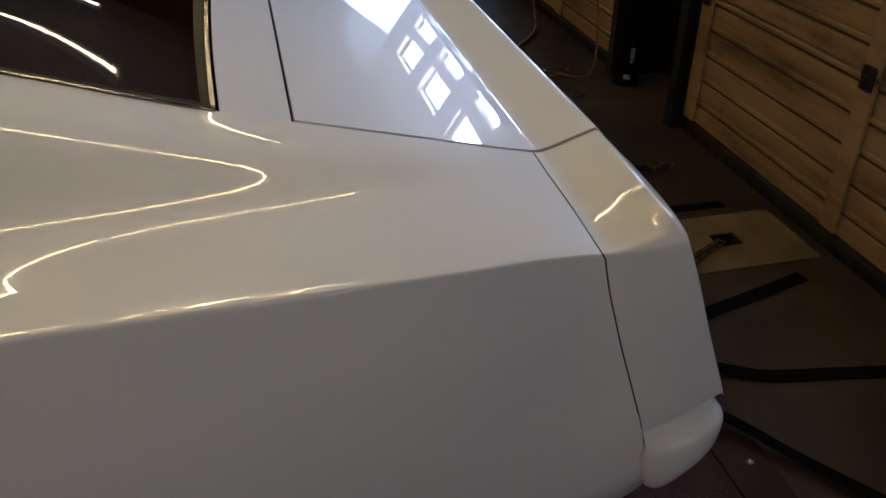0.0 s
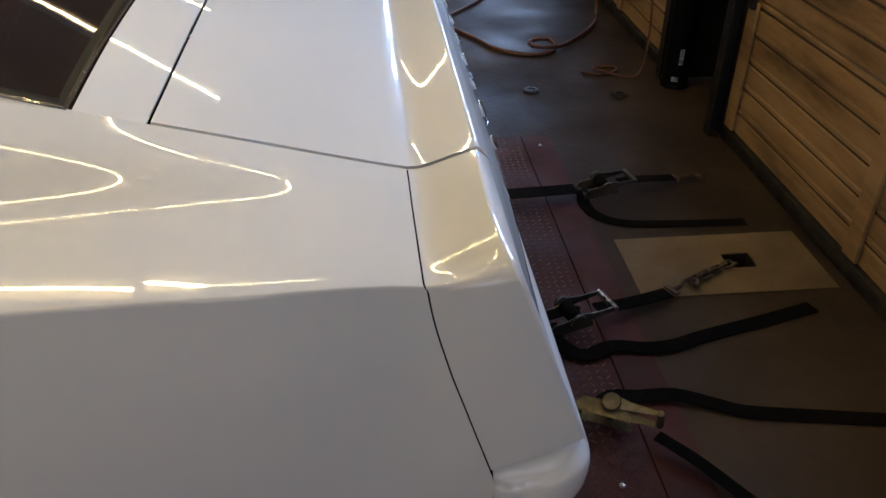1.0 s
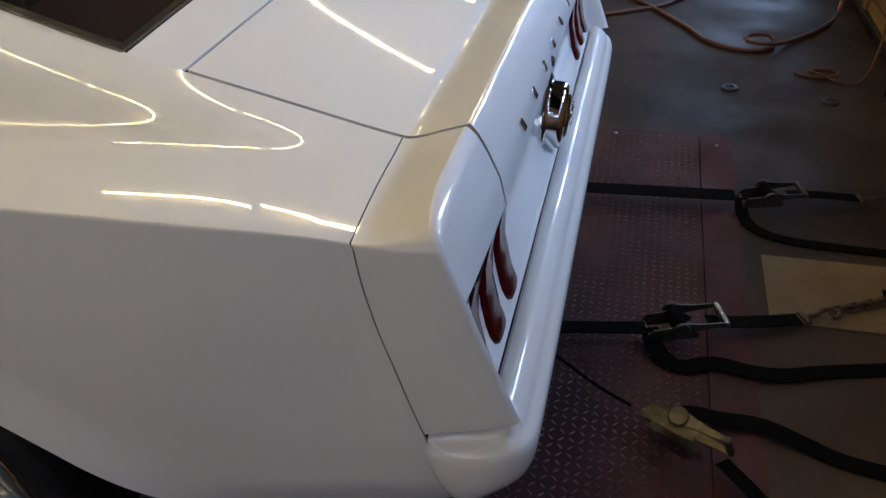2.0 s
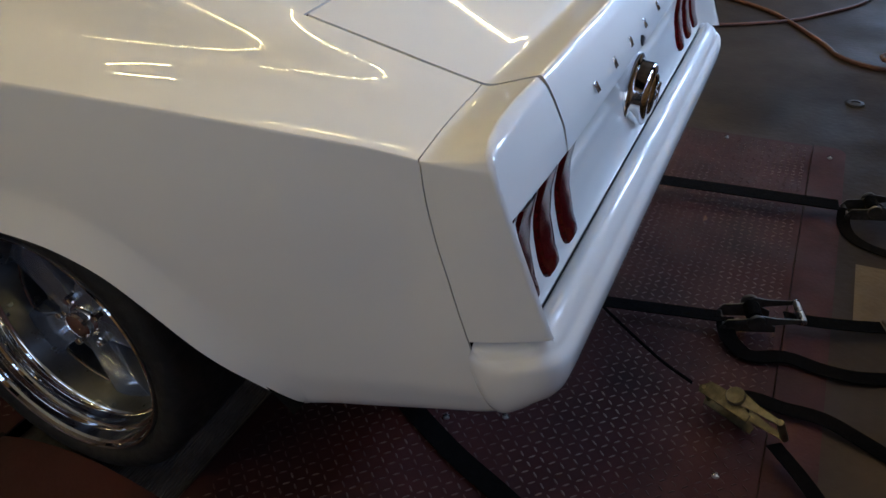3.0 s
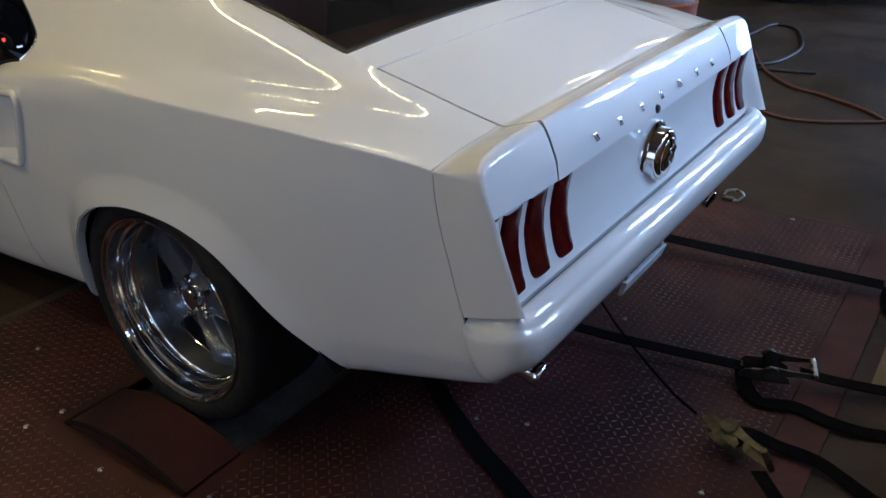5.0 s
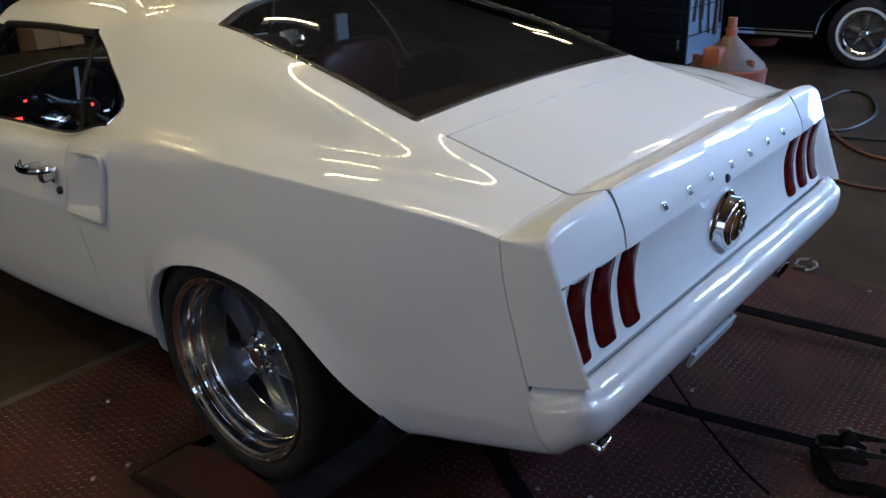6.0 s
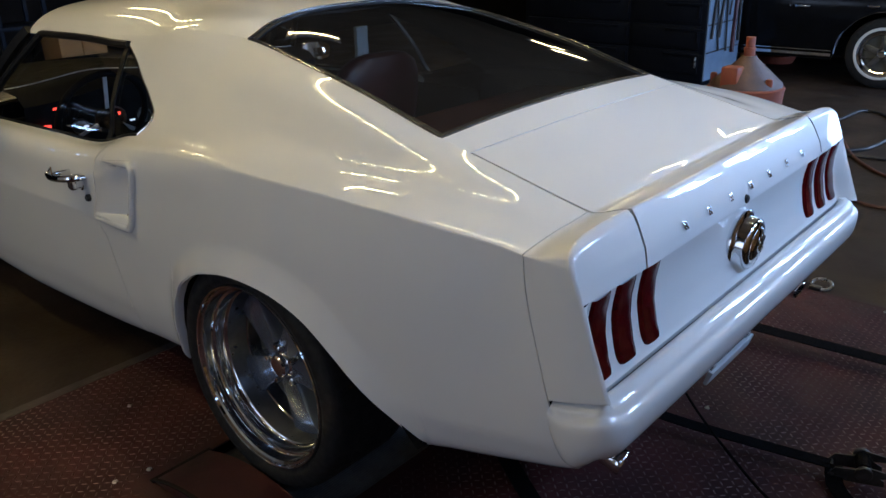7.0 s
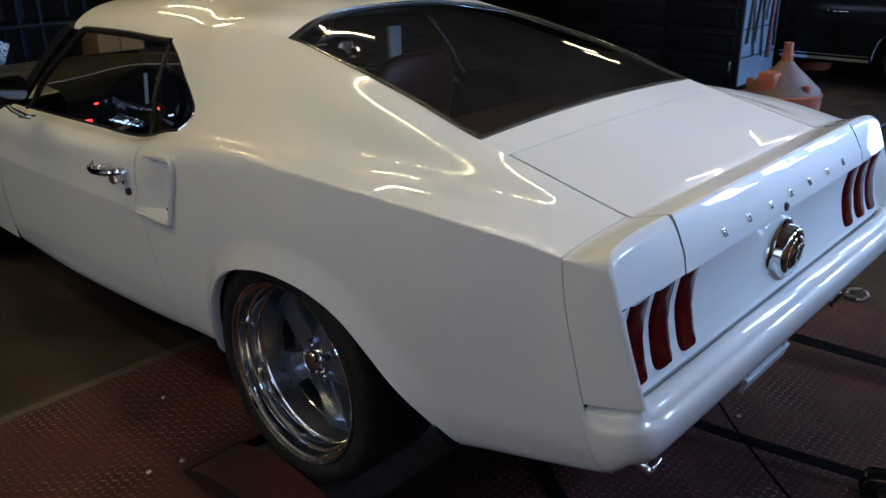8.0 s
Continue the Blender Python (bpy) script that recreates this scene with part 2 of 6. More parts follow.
def thing(name, label, category, m=None, group="", kind=""):
    ob = new(name)
    ob.empty_display_size = 0.05
    ob.matrix_basis = m or Matrix()
    return tagged(ob, label, category, group, kind)


def solid(name, bm, mat, label, category, group="", kind="", smooth=35, m=None):
    ob = new(name, finish(bm, name, mat, smooth))
    if m is not None:
        ob.matrix_basis = m
    return tagged(ob, label, category, group, kind)


def box(bm, c, size, bevel=0.0, m=None, seg=2):
    r = bmesh.ops.create_cube(bm, size=1.0)
    vs = r["verts"]
    for v in vs:
        v.co = Vector((v.co.x * size[0], v.co.y * size[1], v.co.z * size[2]))
    if bevel:
        es = list({e for v in vs for e in v.link_edges})
        got = bmesh.ops.bevel(bm, geom=es, offset=bevel, segments=seg, affect="EDGES", profile=0.5)
        vs = list({v for f in got["faces"] for v in f.verts} | {v for v in vs if v.is_valid})
    tm = Matrix.Translation(c) @ (m or Matrix())
    for v in vs:
        v.co = tm @ v.co
    return vs


def grid(bm, rows, flip=False, close_u=False):
    """Faces between rows of points; all rows have the same length."""
    vs = [[bm.verts.new(p) for p in r] for r in rows]
    n = len(vs[0])
    for a, b in zip(vs[:-1], vs[1:]):
        for j in range(n if close_u else n - 1):
            q = (a[j], a[(j + 1) % n], b[(j + 1) % n], b[j])
            if len({v.co.to_tuple(6) for v in q}) < 3:
                continue
            try:
                bm.faces.new(q[::-1] if flip else q)
            except ValueError:
                pass
    return vs


def lathe(bm, profile, n=32, axis="Z", m=None):
    """Turn (radius, height) pairs round the axis."""
    rows = []
    for r, h in profile:
        row = []
        for i in range(n):
            a = 2 * math.pi * i / n
            p = Vector((r * math.cos(a), r * math.sin(a), h))
            if axis == "Y":
                p = Vector((p.x, p.z, p.y))
            if axis == "X":
                p = Vector((p.z, p.x, p.y))
            row.append(m @ p if m else p)
        rows.append(row)
    vs = grid(bm, rows, close_u=True)
    bmesh.ops.remove_doubles(bm, verts=[v for r in vs for v in r], dist=1e-5)


def smooth_line(pts, step=0.02):
    """A Catmull-Rom line through points, resampled."""
    p = [Vector(q) for q in pts]
    p = [p[0] * 2 - p[1]] + p + [p[-1] * 2 - p[-2]]
    out = []
    for a, b, c, d in zip(p, p[1:], p[2:], p[3:]):
        n = max(2, int((c - b).length / step))
        for i in range(n):
            t = i / n
            out.append(0.5 * (2 * b + (c - a) * t + (2 * a - 5 * b + 4 * c - d) * t * t + (3 * b - a - 3 * c + d) * t ** 3))
    out.append(p[-2])
    return out


def tube(bm, pts, r, n=8, cap=True, up=Vector((0, 0, 1))):
    rows = []
    for i, p in enumerate(pts):
        d = (pts[min(i + 1, len(pts) - 1)] - pts[max(i - 1, 0)]).normalized()
        s = d.cross(up)
        s = s.normalized() if s.length > 0.05 else d.orthogonal().normalized()
        u = s.cross(d)
        rr = r(i / (len(pts) - 1)) if callable(r) else r
        rows.append([p + (s * math.cos(2 * math.pi * k / n) + u * math.sin(2 * math.pi * k / n)) * rr for k in range(n)])
    vs = grid(bm, rows, close_u=True)
    if cap:
        bm.faces.new(vs[0])
        bm.faces.new(vs[-1][::-1])


def ribbon(bm, pts, width, thick=0.003, roll=0.0):
    """A flat strap along a line, lying level."""
    rows = []
    for i, p in enumerate(pts):
        d = (pts[min(i + 1, len(pts) - 1)] - pts[max(i - 1, 0)]).normalized()
        s = d.cross(Vector((0, 0, 1)))
        s = s.normalized() if s.length > 0.05 else Vector((0, 1, 0))
        u = s.cross(d)
        a = roll(i / (len(pts) - 1)) if callable(roll) else roll
        s, u = s * math.cos(a) + u * math.sin(a), u * math.cos(a) - s * math.sin(a)
        h, t = s * width / 2, u * thick / 2
        rows.append([p - h - t, p + h - t, p + h + t, p - h + t])
    vs = grid(bm, rows, close_u=True)
    bm.faces.new(vs[0])
    bm.faces.new(vs[-1][::-1])


def lerp(x, xs, ys):
    return float(np.interp(x, xs, ys))


def hermite(x, xs, ys):
    """Smooth interpolation through a few control values (monotone in xs)."""
    n = len(xs)
    if x <= xs[0]:
        return ys[0] + (x - xs[0]) * (ys[1] - ys[0]) / (xs[1] - xs[0])
    if x >= xs[-1]:
        return ys[-1] + (x - xs[-1]) * (ys[-1] - ys[-2]) / (xs[-1] - xs[-2])
    i = max(k for k in range(n - 1) if xs[k] <= x)

    def slope(k):
        if k == 0:
            return (ys[1] - ys[0]) / (xs[1] - xs[0])
        if k == n - 1:
            return (ys[-1] - ys[-2]) / (xs[-1] - xs[-2])
        h0, h1 = xs[k] - xs[k - 1], xs[k + 1] - xs[k]
        return ((ys[k] - ys[k - 1]) / h0 * h1 + (ys[k + 1] - ys[k]) / h1 * h0) / (h0 + h1)
    h = xs[i + 1] - xs[i]
    t = (x - xs[i]) / h
    m0, m1 = slope(i) * h, slope(i + 1) * h
    return ((2 * t ** 3 - 3 * t * t + 1) * ys[i] + (t ** 3 - 2 * t * t + t) * m0 + (-2 * t ** 3 + 3 * t * t) * ys[i + 1] + (t ** 3 - t * t) * m1)


def ease(a, b, x):
    t = min(1.0, max(0.0, (x - a) / (b - a)))
    return t * t * (3 - 2 * t)


# ---- the car: one master surface for its flank, deck, roof and glass ----
# Stations along the car (x rearwards from the rear axle); at each, the half section from sill to centre line as (half width, height).
SECTIONS = {
    1.05: "66 45.5  73.5 46.5  77 53  78 64  78 74  77 84  76 89  75.5 89.6  69 90  64 90.2  59 90.4  55.2 90.5  30 90.7  0 90.8",
    0.96: "69 44.5  78.2 45.8  81.2 52.5  81.8 64  81.3 75  80.6 85  79.9 89.8  79.3 90.6  70 91.8  64 92.1  59 92.3  55.2 92.5  30 92.7  0 92.8",
    0.85: "70 41.5  79 42.9  82.5 51  82.8 63  82.2 73  81.6 83  80.31 92.24  80.0 92.8  70 93.85  64 94.15  59 94.3  55.2 94.6  30 94.8  0 94.9",
    0.64: "72 36.9  81.3 38.6  85.2 48  85.8 60  86.2 72  85.9 84  84.36 95.06  84.0 95.7  75 96.68  66.5 97.3  60.5 98.85  54.9 99.5  30 99.7  0 99.8",
    0.40: "73 33.9  83.4 35.1  87.2 46  88.2 58  88.8 72  88.5 84  86.81 96.28  86.4 97.0  79 97.87  69.2 98.8  61.5 103.0  54.4 105.3  30 106  0 106.3",
    0.15: "73 33  85 35  88 46  89.2 58  90 72  89.8 84  87.90 96.52  87.4 97.4  81 98.2  71.8 100.8  63 108.4  54.1 112.7  30 114  0 114.3",
    -0.10: "74 31  85.5 33  88.3 44  89.3 57  90 71  89.8 84  88.23 96.18  87.6 97.3  81.5 99  73.0 103.6  63.6 112.2  53.7 118.7  30 120.5  0 120.8",
    -0.35: "74 28.5  85.5 31  88.2 41  89.2 55  89.8 69  89.6 83  88.21 94.76  87.4 96.2  81.5 98.8  74.5 104.5  64.5 114.5  53 123.6  30 126.2  0 126.7",
    -0.60: "74 25.8  84.2 28.2  87.8 39  89.1 60  89.4 68.5  89.2 79  88.2 91.5  86.8 93.4  81.5 96.5  75.5 103  68 113  56.5 125  30 129.8  0 130.2",
    -0.85: "74 23.1  83.4 25.4  87.2 37  89.2 64.5  89.4 68.3  88.8 73  86.6 87.2  84.8 89  79.5 90.4  74.5 101.5  67.5 112.5  59.5 122  30 131.2  0 131.8",
    -1.20: "74 21.6  83.4 23.4  87.2 36  89.2 63.5  89.4 67.2  88.6 72  86.4 85.8  84.4 87.5  79 88.8  74.5 100  67.5 112  60.5 122.5  30 131.8  0 132.5",
    -1.60: "74 20.1  83.4 21.9  87.2 34.5  89 62.5  89.2 66  88.3 71  85.8 84.5  83.8 86.2  78.5 87.4  74.5 99  67.5 111  60 121.5  30 130  0 130.8",
    -2.00: "74 20.5  83.2 22.5  87 33.5  88.6 61  88.8 64.5  87.8 69.5  85 83  83 84.7  78 86  74 98  67.5 110  60 119  30 127  0 127.5",
}
XS = sorted(SECTIONS)
TABLE = np.array([[float(q) / 100 for q in SECTIONS[x].split()] for x in XS]).reshape(len(XS), 14, 2)
SECTION_CACHE = {}


def section(x):
    key = round(x, 4)
    if key not in SECTION_CACHE:
        SECTION_CACHE[key] = np.array([[hermite(x, XS, list(TABLE[:, k, d])) for d in (0, 1)] for k in range(14)])
    return SECTION_CACHE[key]


def skin(x, s):
    """Half width and height of the master surface at station x and section parameter s (0 sill .. 13 centre line)."""
    c = section(x)
    i = min(12, max(0, int(s)))
    t = s - i
    p1, p2 = c[i], c[i + 1]
    p0 = c[i - 1] if i else 2 * p1 - p2
    p3 = c[i + 2] if i < 12 else np.array((-c[12][0], c[12][1]))
    # centripetal-like tangents keep the shoulder ridge tight
    d0, d1, d2 = np.linalg.norm(p1 - p0) + 1e-6, np.linalg.norm(p2 - p1) + 1e-6, np.linalg.norm(p3 - p2) + 1e-6
    m1 = ((p1 - p0) / d0 * d1 + (p2 - p1) / d1 * d0) / (d0 + d1) * d1
    m2 = ((p2 - p1) / d1 * d2 + (p3 - p2) / d2 * d1) / (d1 + d2) * d1
    # tight rounding between stations 6 and 7, a folded crease at 4 on the door
    if i in (5, 6, 7):
        w = ease(-0.32, 0.2, x)
        if i == 5:
            m2 = m2 * (1 - w) + (p2 - p1) * w
        elif i == 6:
            m1 = m1 * (1 - w) + (p1 - p0) / d0 * d1 * w
            m2 = m2 * (1 - w) + (p3 - p2) / d2 * d1 * w
        else:
            m1 = m1 * (1 - w) + (p2 - p1) * w
    elif i in (3, 4):
        w = 1 - ease(-0.8, -0.45, x)
        if i == 3:
            m2 = m2 * (1 - w) + (p2 - p1) * w
        else:
            m1 = m1 * (1 - w) + (p2 - p1) * w
    elif i in (1, 2):
        w = max(ease(0.5, 0.65, x), 1 - ease(-0.6, -0.45, x))
        if i == 1:
            m2 = m2 * (1 - w) + (p2 - p1) * w
        else:
            m1 = m1 * (1 - w) + (p2 - p1) * w
    # the glass and the deck lid lie flat up to their edges
    elif i == 10:
        w = ease(-0.5, -0.35, x) * (1 - ease(0.35, 0.55, x))
        m2 = m2 * (1 - w) + (p2 - p1) * w
    elif i == 11:
        w = ease(-0.5, -0.35, x)
        m1 = m1 * (1 - w) + (p2 - p1) * w
    p = (2 * t ** 3 - 3 * t * t + 1) * p1 + (t ** 3 - 2 * t * t + t) * m1 + (-2 * t ** 3 + 3 * t * t) * p2 + (t ** 3 - t * t) * m2
    return float(p[0]), float(p[1])


def s_at_height(x, z, hi=7.0):
    lo = 0.0
    for _ in range(30):
        mid = (lo + hi) / 2
        if skin(x, mid)[1] < z:
            lo = mid
        else:
            hi = mid
    return lo


# the rear wheel opening: round in front, a long slope behind
ARCH_X = [-0.350, -0.344, -0.325, -0.285, -0.21, -0.08, 0.08, 0.20, 0.29, 0.38, 0.47, 0.56, 0.62]
ARCH_Z = [0.27, 0.365, 0.478, 0.565, 0.634, 0.683, 0.698, 0.683, 0.648, 0.580, 0.500, 0.418, 0.36]
ARCH = [Vector((x, hermite(x, ARCH_X, ARCH_Z))) for x in np.linspace(-0.35, 0.6, 500)]
ARCH = [p for i, p in enumerate(ARCH) if i % 8 == 0 or p.x < -0.28]
ARCH_A = np.array([tuple(p) for p in ARCH[:-1]])
ARCH_D = np.array([tuple(q - p) for p, q in zip(ARCH, ARCH[1:])])


def arch_flare(x, z):
    q = np.array((x, z))
    t = np.clip(((q - ARCH_A) * ARCH_D).sum(1) / (ARCH_D * ARCH_D).sum(1), 0, 1)
    u = 1 - float(np.sqrt(((ARCH_A + ARCH_D * t[:, None] - q) ** 2).sum(1)).min()) / 0.068
    return 0.0325 * (u + math.sqrt(u * u + 0.03)) / 2 * (1 - 0.75 * ease(0.40, 0.60, x))


def scoop(x, z):
    """Raised frame and sunken mouth of the air scoop behind the door."""
    xf = lerp(z, [0.68, 0.9], [-0.80, -0.66])      # front, at the door gap
    xr = lerp(z, [0.68, 0.9], [-0.540, -0.478])    # rear lip
    zt, zb = lerp(x, [-0.7, -0.47], [0.893, 0.905]), lerp(x, [-0.78, -0.53], [0.683, 0.692])
    if not (xf - 0.02 < x < xr + 0.04 and zb - 0.04 < z < zt + 0.03):
        return 0.0
    edge = min(xr - x, z - zb, zt - z)
    depth = 0.05 * ease(xf + 0.01, xr - 0.02, x)
    inner = ease(0.010, 0.022, edge)
    rim = ease(-0.018, -0.002, edge) * (1 - ease(0.008, 0.02, edge))
    grow = ease(xf, xr - 0.08, x)
    return 0.007 * rim * (0.25 + 0.75 * grow) - depth * inner


def flank(x, s, side, extra=0.0):
    a, z = skin(x, s)
    if s < 8.2 and -0.85 < x < 0.75:
        if z < 0.80:
            a += arch_flare(x, z)
        if x < -0.42 and z > 0.64:
            a += scoop(x, z)
    return Vector((x, side * (a + extra), z))


def orient(bm, centre=(0, 0, 0.6)):
    tot = sum(f.calc_area() * f.normal.dot(Vector((0, f.calc_center_median().y, f.calc_center_median().z - centre[2]))) for f in bm.faces)
    if tot < 0:
        bmesh.ops.reverse_faces(bm, faces=bm.faces[:])


def crisp_border(me):
    """Keep the open border of a sheet sharp, so that its rim shades apart from its face."""
    use = {}
    for p in me.polygons:
        for k in p.edge_keys:
            use[k] = use.get(k, 0) + 1
    for e in me.edges:
        if use.get(tuple(sorted(e.vertices)), 0) == 1:
            e.use_edge_sharp = True


def panel(name, bm, parent, label="", mat=None, thick=0.005, smooth=40):
    bmesh.ops.remove_doubles(bm, verts=bm.verts[:], dist=0.0004)
    bm.normal_update()
    orient(bm)
    ob = part(name, bm, mat or PAINT, parent, label, smooth)
    if thick:
        crisp_border(ob.data)
        sol = ob.modifiers.new("thickness", "SOLIDIFY")
        sol.thickness, sol.offset = thick, -1.0
    return ob


def spread(a, b, n):
    return [a + (b - a) * i / n for i in range(n + 1)]


GAP = 0.0022
TAIL_S, TAIL_X = [0, 1, 2, 2.4, 2.9, 4, 5, 6, 7, 11], [0.97, 0.985, 0.985, 0.955, 0.9385, 0.903, 0.875, 0.856, 0.852, 0.848]
SEAM_S, SEAM_X = [0, 1, 2, 3, 4, 5, 6.5, 7.4, 8], [-0.655, -0.655, -0.685, -0.735, -0.785, -0.765, -0.725, -0.70, -0.69]
WIN_S, WIN_X = [8, 8.4, 8.7, 9, 9.5, 10, 10.5, 10.75, 11], [-0.575, -0.55, -0.545, -0.56, -0.645, -0.745, -0.85, -0.90, -0.905]


def tail_x(s):
    return hermite(s, TAIL_S, TAIL_X) - GAP


def seam_x(s):
    return hermite(s, SEAM_S, SEAM_X)


def win_x(s):
    return lerp(s, WIN_S, WIN_X)


SPLIT = -0.5455


SIDE_S = spread(0, 1, 3) + spread(1, 4, 16)[1:] + spread(4, 6, 44)[1:] + spread(6, 7, 6)[1:] + spread(7, 8, 5)[1:]
PILLAR_S = spread(8, 11, 30)


def quarter_panel(car, side):
    bm = bmesh.new()
    # behind the door, ahead of the wheel, below the window
    rows = []
    for u in spread(0, 1, 80):
        rows.append([flank(seam_x(s) + GAP + (SPLIT - seam_x(s) - GAP) * u, s, side) for s in SIDE_S])
    grid(bm, rows)
    # pillar behind the quarter window
    rows = []
    for u in spread(0, 1, 16):
        rows.append([flank(win_x(s) + (SPLIT - win_x(s)) * u, s, side) for s in PILLAR_S])
    grid(bm, rows)
    # over and behind the wheel: the lower edge follows the wheel opening
    us = (spread(SPLIT, -0.352, 32) + spread(-0.3495, -0.34, 10) + spread(-0.338, -0.30, 12) + spread(-0.295, -0.2, 16)
          + spread(-0.19, 0.55, 56) + spread(0.556, 0.63, 20))
    rows, lips = [], []
    for x in us:
        low = 0.0
        if -0.35 < x < 0.62:
            low = s_at_height(x, hermite(x, ARCH_X, ARCH_Z))
        row = [flank(x, low + (8 - low) * s / 8, side) for s in SIDE_S]
        rows.append(row + [flank(x, s, side) for s in PILLAR_S[1:]])
        if -0.35 < x < 0.61:
            lips.append([row[0], row[0] - Vector((0, side * 0.008, -0.001)), row[0] - Vector((0, side * 0.028, -0.003))])
    for u in spread(0, 1, 26)[1:]:
        rows.append([flank(0.63 + (tail_x(s) - 0.63) * u, s, side) for s in SIDE_S + PILLAR_S[1:]])
    grid(bm, rows)
    grid(bm, lips)
    q = panel("quarter_panel", bm, car)
    # rounded frame of the air scoop
    bm = bmesh.new()
    path = smooth_line([(-0.668, 0.889), (-0.60, 0.897), (-0.51, 0.905), (-0.488, 0.900), (-0.482, 0.880), (-0.505, 0.80), (-0.532, 0.715), (-0.545, 0.697), (-0.565, 0.691), (-0.66, 0.687), (-0.765, 0.683)], 0.012)
    pts = []
    for p in [Vector((v[0], v[1], 0)) for v in path]:
        s = s_at_height(p.x, p.y, 8.0)
        a, z = skin(p.x, s)
        pts.append(Vector((p.x, side * (a + 0.005), z)))
    tube(bm, pts, lambda t: 0.004 + 0.0075 * ease(0.0, 0.25, t) * (1 - 0.7 * ease(0.75, 1.0, t)), 12, up=Vector((0, 1, 0)))
    part("scoop_frame", bm, PAINT, q, "raised rounded air scoop frame")
    return q


def door(car, side):
    bm = bmesh.new()
    ss = spread(1.05, 4, 22) + spread(4, 8, 26)[1:]
    front = lambda s: lerp(s, [0, 4, 8], [-2.06, -2.08, -2.02])
    rows = [[flank(front(s) + (seam_x(s) - GAP - front(s)) * u, s, side) for s in ss] for u in spread(0, 1, 40)]
    grid(bm, rows)
    d = panel("door", bm, car)
    return d


def rocker(car, side):
    bm = bmesh.new()
    rows = [[flank(x, s, side, -0.004) for s in spread(0, 1.02, 6)] for x in spread(-2.4, -0.66, 40)]
    grid(bm, rows)
    return panel("rocker_panel", bm, car)


def glass_top(a):
    return -0.352 - 0.15 * (1 - (a / 0.53) ** 1.6)


def glass_low(a):
    return 0.413 - 0.012 * (1 - (a / 0.55) ** 2)


def across(x, t):
    """A point across the car at station x, t from -1 (left edge) to 1."""
    a, z = skin(x, 11 + 2 * (1 - abs(t)))
    return Vector((x, math.copysign(a, t), z))


def roof_panel(car):
    bm = bmesh.new()
    ts = spread(-1, 1, 40)
    rows = [[across(-1.66 + (glass_top(0.53 * abs(t)) + 1.66) * u, t) for t in ts] for u in spread(0, 1, 40)]
    grid(bm, rows)
    for side in (-1, 1):
        grid(bm, [[flank(x, s, side) for s in spread(10.7, 11, 5)] for x in spread(-1.66, -0.89, 24)])
    return panel("roof", bm, car)


def rear_glass(car):
    bm = bmesh.new()
    rows = []
    for u in spread(0, 1, 24):
        row = []
        for t in spread(-1, 1, 32):
            x0, x1 = glass_top(0.53 * abs(t)), glass_low(0.55 * abs(t))
            p = across(x0 + (x1 - x0) * u, t)
            row.append(p - Vector((0, 0, 0.006)))
        rows.append(row)
    grid(bm, rows)
    g = panel("rear_window", bm, car, "tinted rear window glass", TINTED, 0)
    g.visible_shadow = False
    loop = [across(glass_top(0.53 * abs(t)), t) for t in spread(-1, 1, 30)]
    loop += [across(-0.352 + (0.413 + 0.352) * u, 1) for u in spread(0, 1, 20)[1:]]
    loop += [across(glass_low(0.55 * abs(t)), t) for t in spread(1, -1, 30)[1:]]
    loop += [across(0.413 - (0.413 + 0.352) * u, -1) for u in spread(0, 1, 20)[1:]]
    bm = bmesh.new()
    pts = [p - Vector((0, 0, 0.001)) for p in loop]
    ribbon(bm, pts, 0.0062, 0.005)
    part("window_trim", bm, TRIM, g, "bright metal window moulding")
    bm = bmesh.new()
    mid = Vector((0.03, 0, 1.13))
    ribbon(bm, [p + (mid - p).normalized() * 0.014 - Vector((0, 0, 0.004)) for p in loop], 0.016, 0.006)
    part("window_seal", bm, BLACK_RUBBER, g, "black rubber window seal")
    bm = bmesh.new()
    rows = [[across(glass_low(0.55 * abs(t)) + 0.008 + (0.509 - glass_low(0.55 * abs(t)) - 0.008) * u, t) for t in spread(-1, 1, 30)] for u in spread(0, 1, 6)]
    grid(bm, rows)
    panel("deck_filler_panel", bm, car)
    return g


# the tail: ducktail lip, lettered upper face and hollow lower panel
FACE_Z = [0.652, 0.70, 0.76, 0.80, 0.8505, 0.8508, 0.8575, 0.897, 0.94, 0.96, 0.972]
FACE_X = [1.012, 0.993, 0.9815, 0.9815, 0.990, 0.999, 1.003, 0.994, 0.9715, 0.958, 0.946]
EDGE_Z = [0.655, 0.674, 0.773, 0.871, 0.935, 0.972]
EDGE_X = [1.068, 1.060, 1.023, 0.988, 0.965, 0.950]


def face_x(y, z):
    k = ease(0.765, 0.80, abs(y)) if z < 0.853 else min(1.0, max(0.0, (abs(y) - 0.40) / 0.405) ** 2)
    return lerp(z, FACE_Z, FACE_X) * (1 - k) + lerp(z, EDGE_Z, EDGE_X) * k


def lip_z(y):
    return lerp(abs(y), [0, 0.6, 0.69, 0.74, 0.77, 0.79, 0.803], [0.974, 0.973, 0.970, 0.965, 0.960, 0.951, 0.936])


def ducktail(zs, z1, v):
    """Height on the sweep from the deck edge up to the lip."""
    k = math.sqrt(0.045)
    rise = (math.sqrt(v * v + 0.045) - k) / (math.sqrt(1.045) - k)
    return zs + (z1 - zs) * rise - 0.02 * v * (1 - v) ** 3.5


